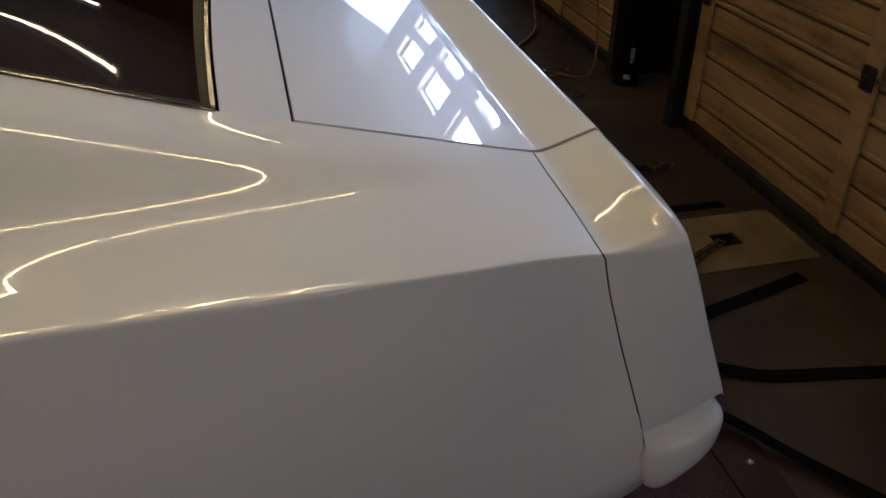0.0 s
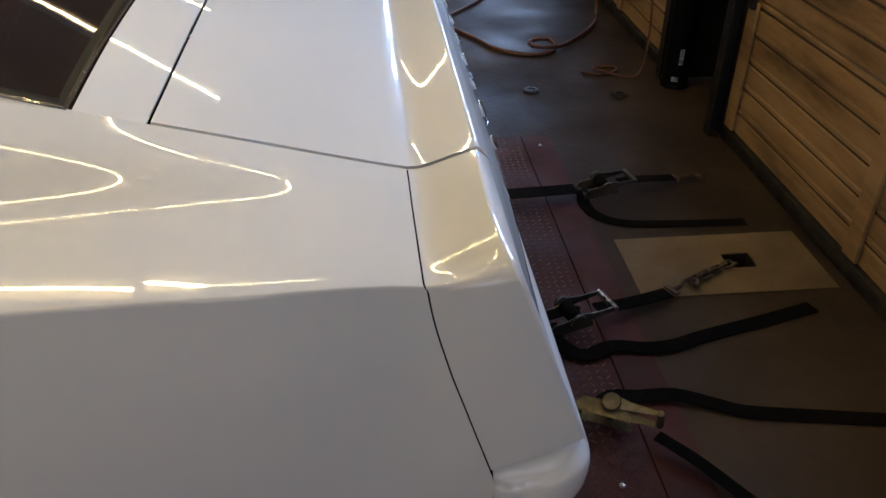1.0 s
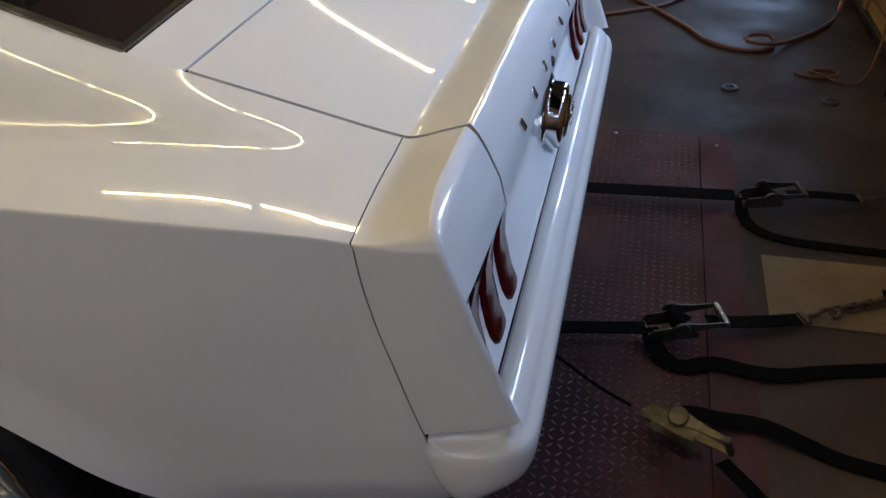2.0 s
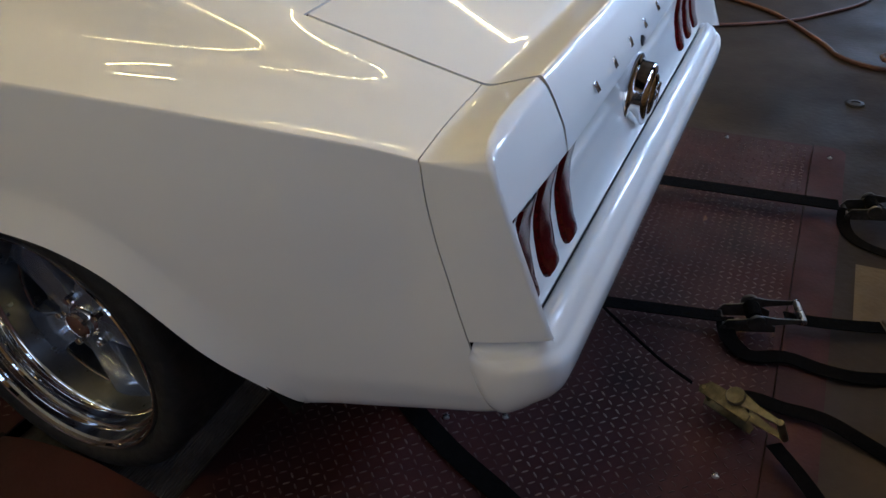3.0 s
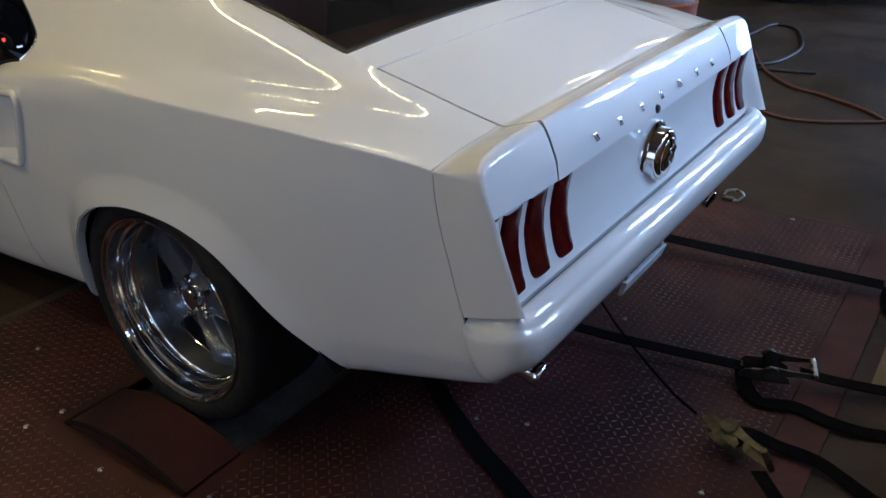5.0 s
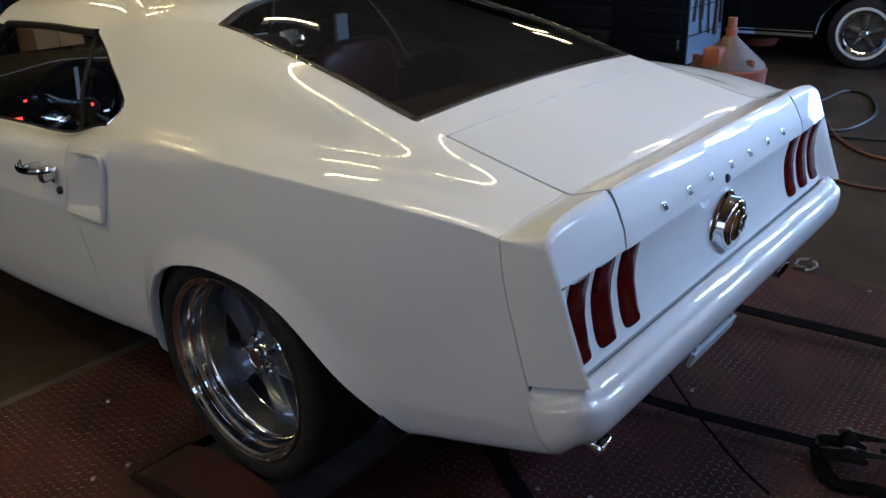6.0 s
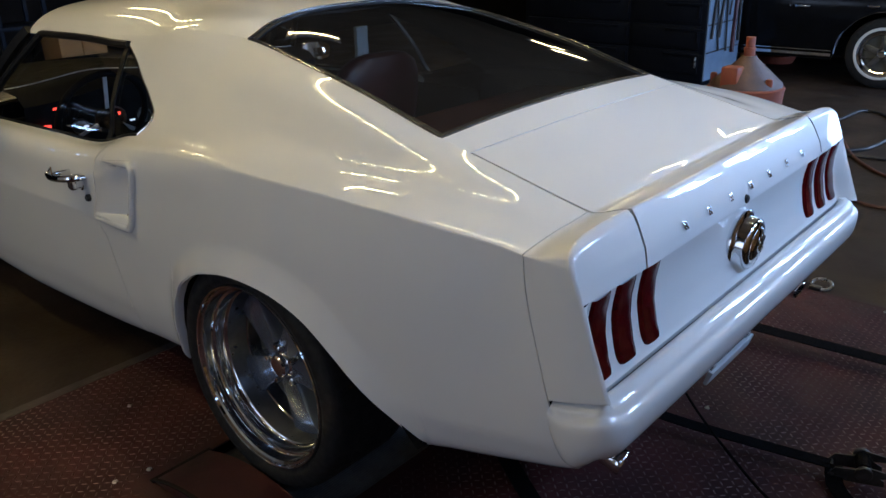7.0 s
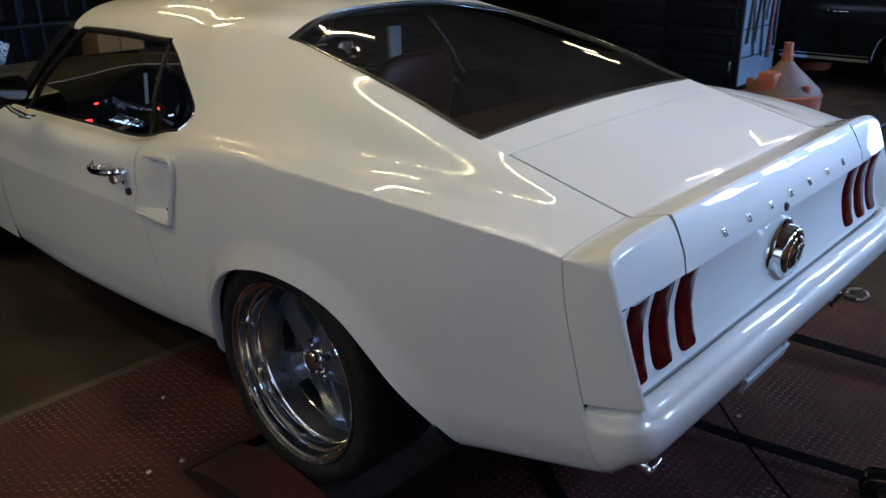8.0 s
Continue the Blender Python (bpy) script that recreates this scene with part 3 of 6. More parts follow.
def decklid(car):
    bm = bmesh.new()
    W = 0.549
    ys = [W * t for t in spread(-1, 1, 36)]
    rows = []
    for x in spread(0.5138, 0.848, 16):
        rows.append([across(x, y / W * (1 - 0.016)) for y in ys])
    for v in spread(0, 0.5, 12)[1:] + spread(0.5, 1, 6)[1:]:
        rows.append([Vector((0.848 + (0.939 - 0.848) * v, y * 0.988, ducktail(0.9465, lip_z(y) - 0.002, v))) for y in ys])
    rows.append([Vector((0.944, y * 0.988, lip_z(y) - 0.0006)) for y in ys])
    rows.append([Vector((0.9485, y * 0.988, lip_z(y) - 0.0025)) for y in ys])
    for z in [0.966, 0.958, 0.949, 0.935, 0.915, 0.897, 0.88, 0.866, 0.860]:
        rows.append([Vector((face_x(y, z), y * (0.988 + 0.03 * (0.97 - z) / 0.12), z)) for y in ys])
    rows.append([Vector((1.0025, y * 1.0175, 0.8565)) for y in ys])
    rows.append([Vector((0.995, y * 1.0175, 0.855)) for y in ys])
    grid(bm, rows)
    bmesh.ops.remove_doubles(bm, verts=bm.verts[:], dist=0.0004)
    bm.normal_update()
    orient(bm)
    lid = part("decklid", bm, PAINT, car, "", 50)
    crisp_border(lid.data)
    sol = lid.modifiers.new("thickness", "SOLIDIFY")
    sol.thickness, sol.offset = 0.006, -1
    return lid


CAP_E = [(.940, .552, .972), (.939, .60, .972), (.938, .65, .971), (.938, .715, .967), (.943, .765, .960), (.949, .787, .951), (.954, .798, .942), (.962, .805, .928),
         (.984, .808, .871), (1.019, .808, .773), (1.056, .809, .676), (1.060, .808, .667)]
CAP_T = [11, 10.2, 9.3, 8.3, 7.45, 7.12, 6.9, 6.45, 5.2, 4.1, 3.12, 2.98]      # section parameters on the quarter panel's rear edge


def end_cap(car, side):
    bm = bmesh.new()
    S, E = [], []
    n = 8
    for a, b, c, d in zip(CAP_T, CAP_T[1:], CAP_E, CAP_E[1:]):
        for k in range(n):
            t = k / n
            s = a + (b - a) * t
            w, z = skin(tail_x(s), s)
            S.append(Vector((tail_x(s) + 1.0 * GAP, w, z)))
            E.append(Vector(c).lerp(Vector(d), t))
    s = CAP_T[-1]
    S.append(Vector((tail_x(s) + 1.0 * GAP, *skin(tail_x(s), s))))
    E.append(Vector(CAP_E[-1]))
    for _ in range(4):
        E[1:-1] = [(E[i - 1] + E[i] * 2 + E[i + 1]) / 4 for i in range(1, len(E) - 1)]
    m = len(S) - 1
    rows = []
    for v in spread(0, 0.5, 12) + spread(0.5, 0.965, 8)[1:] + [0.985, 1]:
        row = []
        for i, (s, e) in enumerate(zip(S, E)):
            p = s.lerp(e, v)
            top = 1 - ease(0.42 * m, 0.62 * m, i)
            p.z += top * (ducktail(s.z, e.z, v) - (s.z + (e.z - s.z) * v))
            p.y += (1 - top) * 0.003 * math.sin(math.pi * v)
            row.append(p)
        rows.append(row)
    r1, r2 = [], []
    for i, e in enumerate(E):
        top = 1 - ease(0.42 * m, 0.66 * m, i)
        r1.append(e + Vector((0.004, -0.0015 - 0.002 * (1 - top), -0.001 * top)))
        r2.append(e + Vector((0.0055 + 0.003 * top, -0.008 * (1 - top), -0.004 * top)))
    rows += [r1, r2]
    # the seam edge turns inwards
    rows.insert(0, [p + Vector((0.002, -0.012 * ease(0.42 * m, 0.62 * m, i), -0.012 * (1 - ease(0.42 * m, 0.62 * m, i)))) for i, p in enumerate(rows[0])])
    for r in rows:
        for p in r:
            p.y *= -1 if side < 0 else 1
    grid(bm, rows)
    # rear face above the lamps, hanging from the rounded edge
    cols = [p for p in r2 if p.z > 0.858]
    rows = []
    for w in spread(0, 1, 16):
        row = []
        for p in cols:
            y, z = abs(p.y), p.z + (0.8565 - p.z) * w
            yy = y + 0.0115 * w * max(0.0, 1 - (y - 0.5525) / 0.248)
            k = ease(0.0, 0.05, w)
            row.append(Vector((p.x * (1 - k) + face_x(yy, z) * k, side * yy, z)))
        rows.append(row)
    rows.append([p + Vector((-0.008, 0, -0.002)) for p in rows[-1]])
    grid(bm, rows)
    return panel("tail_end_cap", bm, car, thick=0, smooth=50)


def tail_panel(car):
    bm = bmesh.new()
    zs = [0.8535, 0.8505, 0.845, 0.83, 0.81, 0.79, 0.77, 0.75, 0.73, 0.71, 0.695, 0.68, 0.665, 0.655]
    ys = spread(-0.803, -0.75, 14) + spread(-0.75, 0.75, 50)[1:] + spread(0.75, 0.803, 14)[1:]
    rows = [[Vector((face_x(y, min(z, 0.8505)), y, z)) for y in ys] for z in zs]
    rows.append([p + Vector((0.004, 0, -0.005)) * (1 - ease(0.74, 0.785, abs(p.y))) for p in rows[-1]])
    rows.append([p + Vector((-0.004, 0, -0.016)) * (1 - ease(0.74, 0.785, abs(p.y))) for p in rows[-1]])
    grid(bm, rows)
    ob = panel("tail_panel", bm, car, thick=0)
    bm = bmesh.new()
    ribbon(bm, [Vector((face_x(y, 0.655) + 0.014, y, 0.640)) for y in spread(-0.76, 0.76, 50)], 0.012, 0.006)
    part("bumper_seal", bm, BLACK_RUBBER, ob, "black rubber filler strip")
    return ob


LAMPS = [(-0.765, -0.692), (-0.668, -0.587), (-0.558, -0.480)]


def tail_lamp(car, y0, y1):
    """A tall lens with a rounded bottom, lying in the hollow of the tail panel."""
    zs = [0.8485, 0.846, 0.838, 0.82, 0.80, 0.78, 0.76, 0.74, 0.72, 0.70, 0.69, 0.682, 0.676, 0.673]
    c, h = (y0 + y1) / 2, (y1 - y0) / 2

    def shape(off, grow, zoff=0.0):
        rows = []
        for z in zs:
            k = (h + grow) * (1 if 0.69 < z else max(0.55, math.sqrt(max(0.0, 1 - ((0.69 - z) / 0.028) ** 2))))
            if z > 0.843:
                k *= 0.97
            zz = z + (grow if z > 0.76 else -grow)
            row = []
            for t in spread(-1, 1, 8):
                bulge = off + 0.003 * (1 - t * t) if abs(t) < 0.99 else off - 0.009
                row.append(Vector((lerp(z, FACE_Z, FACE_X) + bulge, c + t * k, zz)))
            rows.append(row)
        return rows
    bm = bmesh.new()
    grid(bm, shape(0.0055, 0.003))
    lens = panel("tail_lamp", bm, car, "dark red ribbed tail lamp lens", RED_LENS, 0)
    return lens


def bumper(car):
    path = [(0.939, -0.8265, 0.0), (0.975, -0.8275, 0.0), (1.01, -0.828, 0.0), (1.042, -0.822, 0.0), (1.064, -0.806, 0.0), (1.075, -0.776, 0), (1.078, -0.72, 0), (1.0785, -0.5, 0), (1.078, -0.25, 0), (1.078, 0, 0)]
    path += [(x, -y, z) for x, y, z in reversed(path[:-1])]
    line = smooth_line(path, 0.007)
    prof = [(-0.062, 0.640), (-0.052, 0.6495), (-0.044, 0.6535), (-0.039, 0.6545), (-0.034, 0.6530), (-0.026, 0.6470), (-0.018, 0.6402), (-0.011, 0.6330), (-0.0098, 0.6280), (-0.0045, 0.6238), (0.0005, 0.6196), (0.0050, 0.6150),
            (0.0078, 0.6090), (0.0090, 0.601), (0.0088, 0.588), (0.0065, 0.566), (0.0015, 0.548), (-0.007, 0.532), (-0.019, 0.518), (-0.036, 0.508), (-0.07, 0.503)]
    rows = []
    for i, p in enumerate(line):
        d = (line[min(i + 1, len(line) - 1)] - line[max(0, i - 1)]).normalized()
        nrm = Vector((d.y, -d.x, 0))
        if nrm.x < 0 and abs(p.y) < 0.7 or nrm.y * p.y < 0 and abs(p.y) > 0.8:
            nrm = -nrm
        e = ease(0.945, 1.06, p.x)
        inset = 0.55 + 0.45 * e
        tall = (1.0 + 0.10 * (1 - ease(0.99, 1.068, p.x))) * math.sqrt(1 - (max(0.0, 0.995 - p.x) / 0.061) ** 2)
        rows.append([p + nrm * off * inset + Vector((0, 0, (z - 0.65) * tall + 0.631 + 0.019 * e + 0.011 * e * math.exp(-((abs(p.y) - 0.812) / 0.035) ** 2))) for off, z in prof])
    for k in (0, -1):
        end = [q + Vector((0.004, math.copysign(0.012, -q.y), 0)) for q in rows[k]]
        rows.insert(0, end) if k == 0 else rows.append(end)
    bm = bmesh.new()
    grid(bm, rows)
    ob = panel("rear_bumper", bm, car, "body-coloured white rear bumper", thick=0.004, smooth=50)
    bm = bmesh.new()
    rows = [[Vector((1.055, y, 0.49)), Vector((1.058, y, 0.487)), Vector((1.046, y, 0.452)), Vector((1.040, y, 0.450)), Vector((1.036, y, 0.454)), Vector((1.046, y, 0.49))] for y in spread(-0.275, -0.01, 8)]
    vs = grid(bm, rows, close_u=True)
    bm.faces.new(vs[0])
    bm.faces.new(vs[-1][::-1])
    part("plate_bracket", bm, PALE, ob, "bare pale metal plate bracket")
    for y in (-0.25, -0.03):
        bm = bmesh.new()
        box(bm, (1.045, y, 0.505), (0.012, 0.03, 0.04), 0.002)
        part("bracket_tab", bm, STEEL, ob)
    return ob


def fuel_cap(car):
    at = pose(0.985, 0, 0.742, 0, 4, 0)
    bm = bmesh.new()
    lathe(bm, [(0.0, -0.01), (0.084, -0.01), (0.0865, 0.0), (0.085, 0.006), (0.079, 0.010), (0.073, 0.010), (0.071, 0.014), (0.0705, 0.034), (0.068, 0.040), (0.062, 0.0445), (0.054, 0.046), (0.0, 0.048)], 48, "X")
    cap = part("fuel_filler_cap", bm, CHROME, car, "round chrome fuel filler cap", loc=at)
    bm = bmesh.new()
    lathe(bm, [(0.0, 0.055), (0.03, 0.054), (0.044, 0.051), (0.049, 0.047), (0.0495, 0.044)], 36, "X")
    part("cap_disc", bm, CHROME, cap)
    for k in range(3):
        bm = bmesh.new()
        box(bm, (0.055, 0, 0.0), (0.008, 0.014, 0.048), 0.003, Matrix.Rotation(radians(-40 + 40 * k), 4, "X") @ Matrix.Translation((0, 0.004 * k, 0.008 - 0.004 * k)))
        part("emblem_bar", bm, POLISHED, cap)
    bm = bmesh.new()
    lathe(bm, [(0, 0.006), (0.009, 0.006), (0.012, 0.002), (0.0125, -0.006)], 20, "X")
    part("trunk_lock", bm, LENS_BEZEL, car, "black trunk lock barrel", loc=pose(1.000, -0.03, 0.868))


def badge_bars(lid):
    """Plain raised chrome bars where the badge letters sit."""
    for k, y in enumerate((-0.378, -0.25, -0.125, 0.0, 0.127, 0.256, 0.381)):
        bm = bmesh.new()
        rot = Matrix.Rotation(radians((12, 0, -9, 0, 10, -12, 6)[k]), 4, "X")
        box(bm, (0, 0.0052, 0), (0.005, 0.006, 0.021), 0.0016, rot)
        box(bm, (0, -0.0052, 0), (0.005, 0.006, 0.021), 0.0016, rot)
        box(bm, (-0.0005, 0, 0.000), (0.0045, 0.010, 0.007), 0.0015, rot)
        part("badge_bar", bm, CHROME, lid, "small raised chrome badge bar", loc=pose(face_x(y, 0.897) + 0.0025, y, 0.897, 0, -27, 0))


HUB = Vector((0.0, -0.89, 0.367))


def wheel(car, m):
    """Deep polished rim with five grey spokes. Local +Y points into the car, the lip lies at y = 0."""
    bm = bmesh.new()
    lathe(bm, [(0.262, 0.23), (0.285, 0.225), (0.279, 0.012), (0.2785, 0.002), (0.2755, -0.003), (0.271, -0.001), (0.268, 0.006), (0.2615, 0.010), (0.2600, 0.036), (0.2575, 0.042),
               (0.2505, 0.045), (0.249, 0.074), (0.246, 0.079), (0.2405, 0.082)], 72, "Y")
    rim = part("wheel", bm, POLISHED, car, "deep-dish polished wheel with five grey spokes", loc=m)
    bm = bmesh.new()
    lathe(bm, [(0.279, 0.008), (0.287, -0.002), (0.302, -0.007), (0.322, -0.005), (0.337, 0.004), (0.345, 0.017), (0.348, 0.034), (0.349, 0.14), (0.348, 0.25), (0.343, 0.272), (0.33, 0.284), (0.30, 0.288), (0.28, 0.27)], 80, "Y")
    part("tyre", bm, RUBBER, rim, "wide black low-profile tyre")
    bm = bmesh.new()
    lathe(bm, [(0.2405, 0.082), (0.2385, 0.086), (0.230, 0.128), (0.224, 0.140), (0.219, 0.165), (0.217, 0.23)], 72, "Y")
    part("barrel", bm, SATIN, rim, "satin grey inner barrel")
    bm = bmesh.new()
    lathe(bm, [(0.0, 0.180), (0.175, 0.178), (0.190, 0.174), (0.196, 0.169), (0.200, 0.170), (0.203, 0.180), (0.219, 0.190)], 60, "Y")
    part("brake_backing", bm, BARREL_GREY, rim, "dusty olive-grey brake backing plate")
    bm = bmesh.new()
    lathe(bm, [(0.2235, 0.139), (0.2215, 0.1365), (0.2195, 0.139), (0.2195, 0.144)], 72, "Y")
    part("barrel_edge", bm, POLISHED, rim, "thin bright machined edge")
    for k in range(5):
        a = radians(139 + 72 * k)
        rows = []
        for r, half, top, base in ((0.03, 0.036, 0.106, 0.19), (0.06, 0.039, 0.107, 0.19), (0.09, 0.041, 0.109, 0.19), (0.13, 0.044, 0.112, 0.19), (0.165, 0.049, 0.116, 0.188), (0.195, 0.056, 0.120, 0.186), (0.2280, 0.064, 0.125, 0.184)):
            sec = [(-half * 1.12, base), (-half * 1.0, top + 0.010), (-half * 0.955, top + 0.0035), (-half * 0.90, top), (0, top - 0.005), (half * 0.90, top), (half * 0.955, top + 0.0035), (half * 1.0, top + 0.010), (half * 1.12, base)]
            rows.append([Vector((r * math.cos(a) - w * math.sin(a), d, r * math.sin(a) + w * math.cos(a))) for w, d in sec])
        bm = bmesh.new()
        grid(bm, rows)
        bmesh.ops.recalc_face_normals(bm, faces=bm.faces[:])
        part("spoke", bm, SPOKE_GREY, rim, smooth=32)
        b = a + radians(36)
        bm = bmesh.new()
        lathe(bm, [(0, 0.086), (0.007, 0.087), (0.0105, 0.092), (0.0105, 0.112), (0.014, 0.114), (0.014, 0.125)], 6, "Y")
        part("lug_nut", bm, CHROME, rim, loc=pose(0.060 * math.cos(b), -0.002, 0.060 * math.sin(b)))
    bm = bmesh.new()
    lathe(bm, [(0.0, 0.17), (0.078, 0.168), (0.080, 0.128), (0.074, 0.120), (0.0, 0.118)][::-1], 40, "Y")
    part("hub_plate", bm, SPOKE_GREY, rim)
    bm = bmesh.new()
    lathe(bm, [(0.0, 0.076), (0.018, 0.076), (0.029, 0.078), (0.0335, 0.083), (0.0345, 0.096), (0.038, 0.099), (0.042, 0.104), (0.043, 0.124)], 40, "Y")
    part("centre_cap", bm, CHROME, rim, "chrome spun centre cap")
    return rim


def exhaust_tip(car, at, turn):
    bm = bmesh.new()
    lathe(bm, [(0.026, -0.16), (0.027, -0.02), (0.031, 0.0), (0.0325, 0.012), (0.031, 0.016), (0.027, 0.013), (0.025, -0.02), (0.024, -0.15)], 24, "X")
    part("exhaust_tip", bm, CHROME, car, "polished exhaust tip", loc=Matrix.Translation(at) @ Matrix.Rotation(radians(turn), 4, "Z") @ Matrix.Rotation(radians(18), 4, "Y"))


def door_hardware(d, side):
    bm = bmesh.new()
    bar = smooth_line([(-0.980, side * 0.938, 0.806), (-0.955, side * 0.944, 0.80), (-0.90, side * 0.944, 0.803), (-0.85, side * 0.94, 0.81), (-0.825, side * 0.925, 0.812), (-0.815, side * 0.89, 0.81)], 0.012)
    tube(bm, bar, lambda t: 0.0085 + 0.004 * math.sin(math.pi * t), 10)
    tube(bm, [Vector((-0.975, side * 0.938, 0.808)), Vector((-0.952, side * 0.935, 0.829)), Vector((-0.946, side * 0.938, 0.806))], 0.0042, 6)
    box(bm, (-0.838, side * 0.912, 0.798), (0.028, 0.05, 0.046), 0.008)
    box(bm, (-0.938, side * 0.908, 0.806), (0.018, 0.055, 0.02), 0.006)
    part("door_handle", bm, CHROME, d, "chrome pull door handle")
    bm = bmesh.new()
    lathe(bm, [(0, -0.03), (0.011, -0.03), (0.0135, -0.026), (0.014, 0.0), (0.02, 0.004), (0.02, 0.012)], 20, "Y")
    part("handle_button", bm, CHROME, d, "chrome push button", loc=Matrix.Translation((-0.842, side * 0.9, 0.782)) @ (Matrix() if side < 0 else Matrix.Rotation(math.pi, 4, "Z")))
    bm = bmesh.new()
    lathe(bm, [(0, -0.008), (0.009, -0.008), (0.0125, -0.004), (0.0125, 0.01)], 18, "Y")
    part("door_lock", bm, LENS_BEZEL, d, "black door lock", loc=Matrix.Translation((-0.812, side * 0.893, 0.742)) @ (Matrix() if side < 0 else Matrix.Rotation(math.pi, 4, "Z")))


def side_glass(car, side):
    front = lambda s: lerp(s, [8, 10.7], [-1.88, -1.56])
    div = lambda s: lerp(s, [8, 10.7], [-0.815, -0.905])
    for name, lo, hi, label in (("door_window", front, lambda s: div(s) - 0.006, "tinted side window glass"), ("quarter_window", lambda s: div(s) + 0.008, lambda s: win_x(min(s, 10.75)) + 0.004, "small tinted quarter window")):
        bm = bmesh.new()
        rows = [[flank(lo(s) + (hi(s) - lo(s)) * u, s, side, -0.014) for s in spread(7.9, 10.72, 14)] for u in spread(0, 1, 16)]
        grid(bm, rows)
        g = panel(name, bm, car, label, TINTED, 0)
        g.visible_shadow = False
    bm = bmesh.new()
    ribbon(bm, [flank(div(s), s, side, -0.006) for s in spread(7.95, 10.72, 14)], 0.014, 0.012, roll=1.2)
    part("window_divider", bm, BLACK_RUBBER, car)
    bm = bmesh.new()
    rail = [flank(front(s) + 0.02, s, side, 0.002) for s in spread(8, 10.7, 12)]
    rail += [flank(x, 10.71, side, 0.003) for x in spread(-1.53, -0.89, 20)]
    tube(bm, rail, 0.013, 8, up=Vector((0, 1, 0)))
    part("drip_rail", bm, BLACK_RUBBER, car, "black door window surround")
    bm = bmesh.new()
    tube(bm, [flank(win_x(s), s, side, 0.000) for s in spread(10.75, 8.0, 26)], 0.0042, 8, up=Vector((0, 1, 0)))
    part("quarter_window_trim", bm, CHROME, car, "bright quarter window moulding")
    bm = bmesh.new()
    tube(bm, [flank(x, 7.98, side, -0.004) for x in spread(-1.88, -0.57, 40)], 0.007, 8)
    part("belt_seal", bm, BLACK_RUBBER, car, "black belt line seal")
    # windscreen pillar
    bm = bmesh.new()
    pts = [Vector((-2.02, side * 0.76, 0.86)), Vector((-1.86, side * 0.70, 1.02)), Vector((-1.73, side * 0.652, 1.14)), Vector((-1.655, side * 0.622, 1.198))]
    ribbon(bm, smooth_line(pts, 0.03), 0.03, 0.03)
    part("windscreen_pillar", bm, BLACK_RUBBER, car, "black windscreen pillar")


def door_mirror(car, at, side):
    bm = bmesh.new()
    rows = []
    for x, ky, kz in ((-0.075, 0.30, 0.30), (-0.06, 0.62, 0.6), (-0.03, 0.86, 0.85), (0.0, 0.97, 0.97), (0.022, 1, 1), (0.03, 0.97, 0.97)):
        rows.append([Vector((x, 0.082 * ky * math.copysign(abs(math.cos(a)) ** 0.6, math.cos(a)), 0.051 * kz * math.copysign(abs(math.sin(a)) ** 0.6, math.sin(a)))) for a in np.linspace(0, 2 * math.pi, 29)[:-1]])
    vs = grid(bm, rows, close_u=True)
    bm.faces.new(vs[0][::-1])
    mir = part("door_mirror", bm, CHROME, car, "chrome oval door mirror", loc=Matrix.Translation(at) @ Matrix.Rotation(radians(-20 * side), 4, "Z"))
    bm = bmesh.new()
    rows = [[Vector((0.028, 0.077 * k * math.copysign(abs(math.cos(a)) ** 0.6, math.cos(a)), 0.047 * k * math.copysign(abs(math.sin(a)) ** 0.6, math.sin(a)))) for a in np.linspace(0, 2 * math.pi, 29)[:-1]] for k in (0.01, 1)]
    grid(bm, rows, close_u=True)
    part("mirror_glass", bm, MIRROR, mir)
    bm = bmesh.new()
    tube(bm, smooth_line([(-0.02, 0, -0.035), (-0.024, -side * 0.03, -0.075), (-0.022, -side * 0.085, -0.115)], 0.02), lambda t: 0.007 + 0.004 * t, 10)
    box(bm, (-0.02, -side * 0.092, -0.118), (0.07, 0.03, 0.014), 0.005)
    part("mirror_stalk", bm, CHROME, mir)


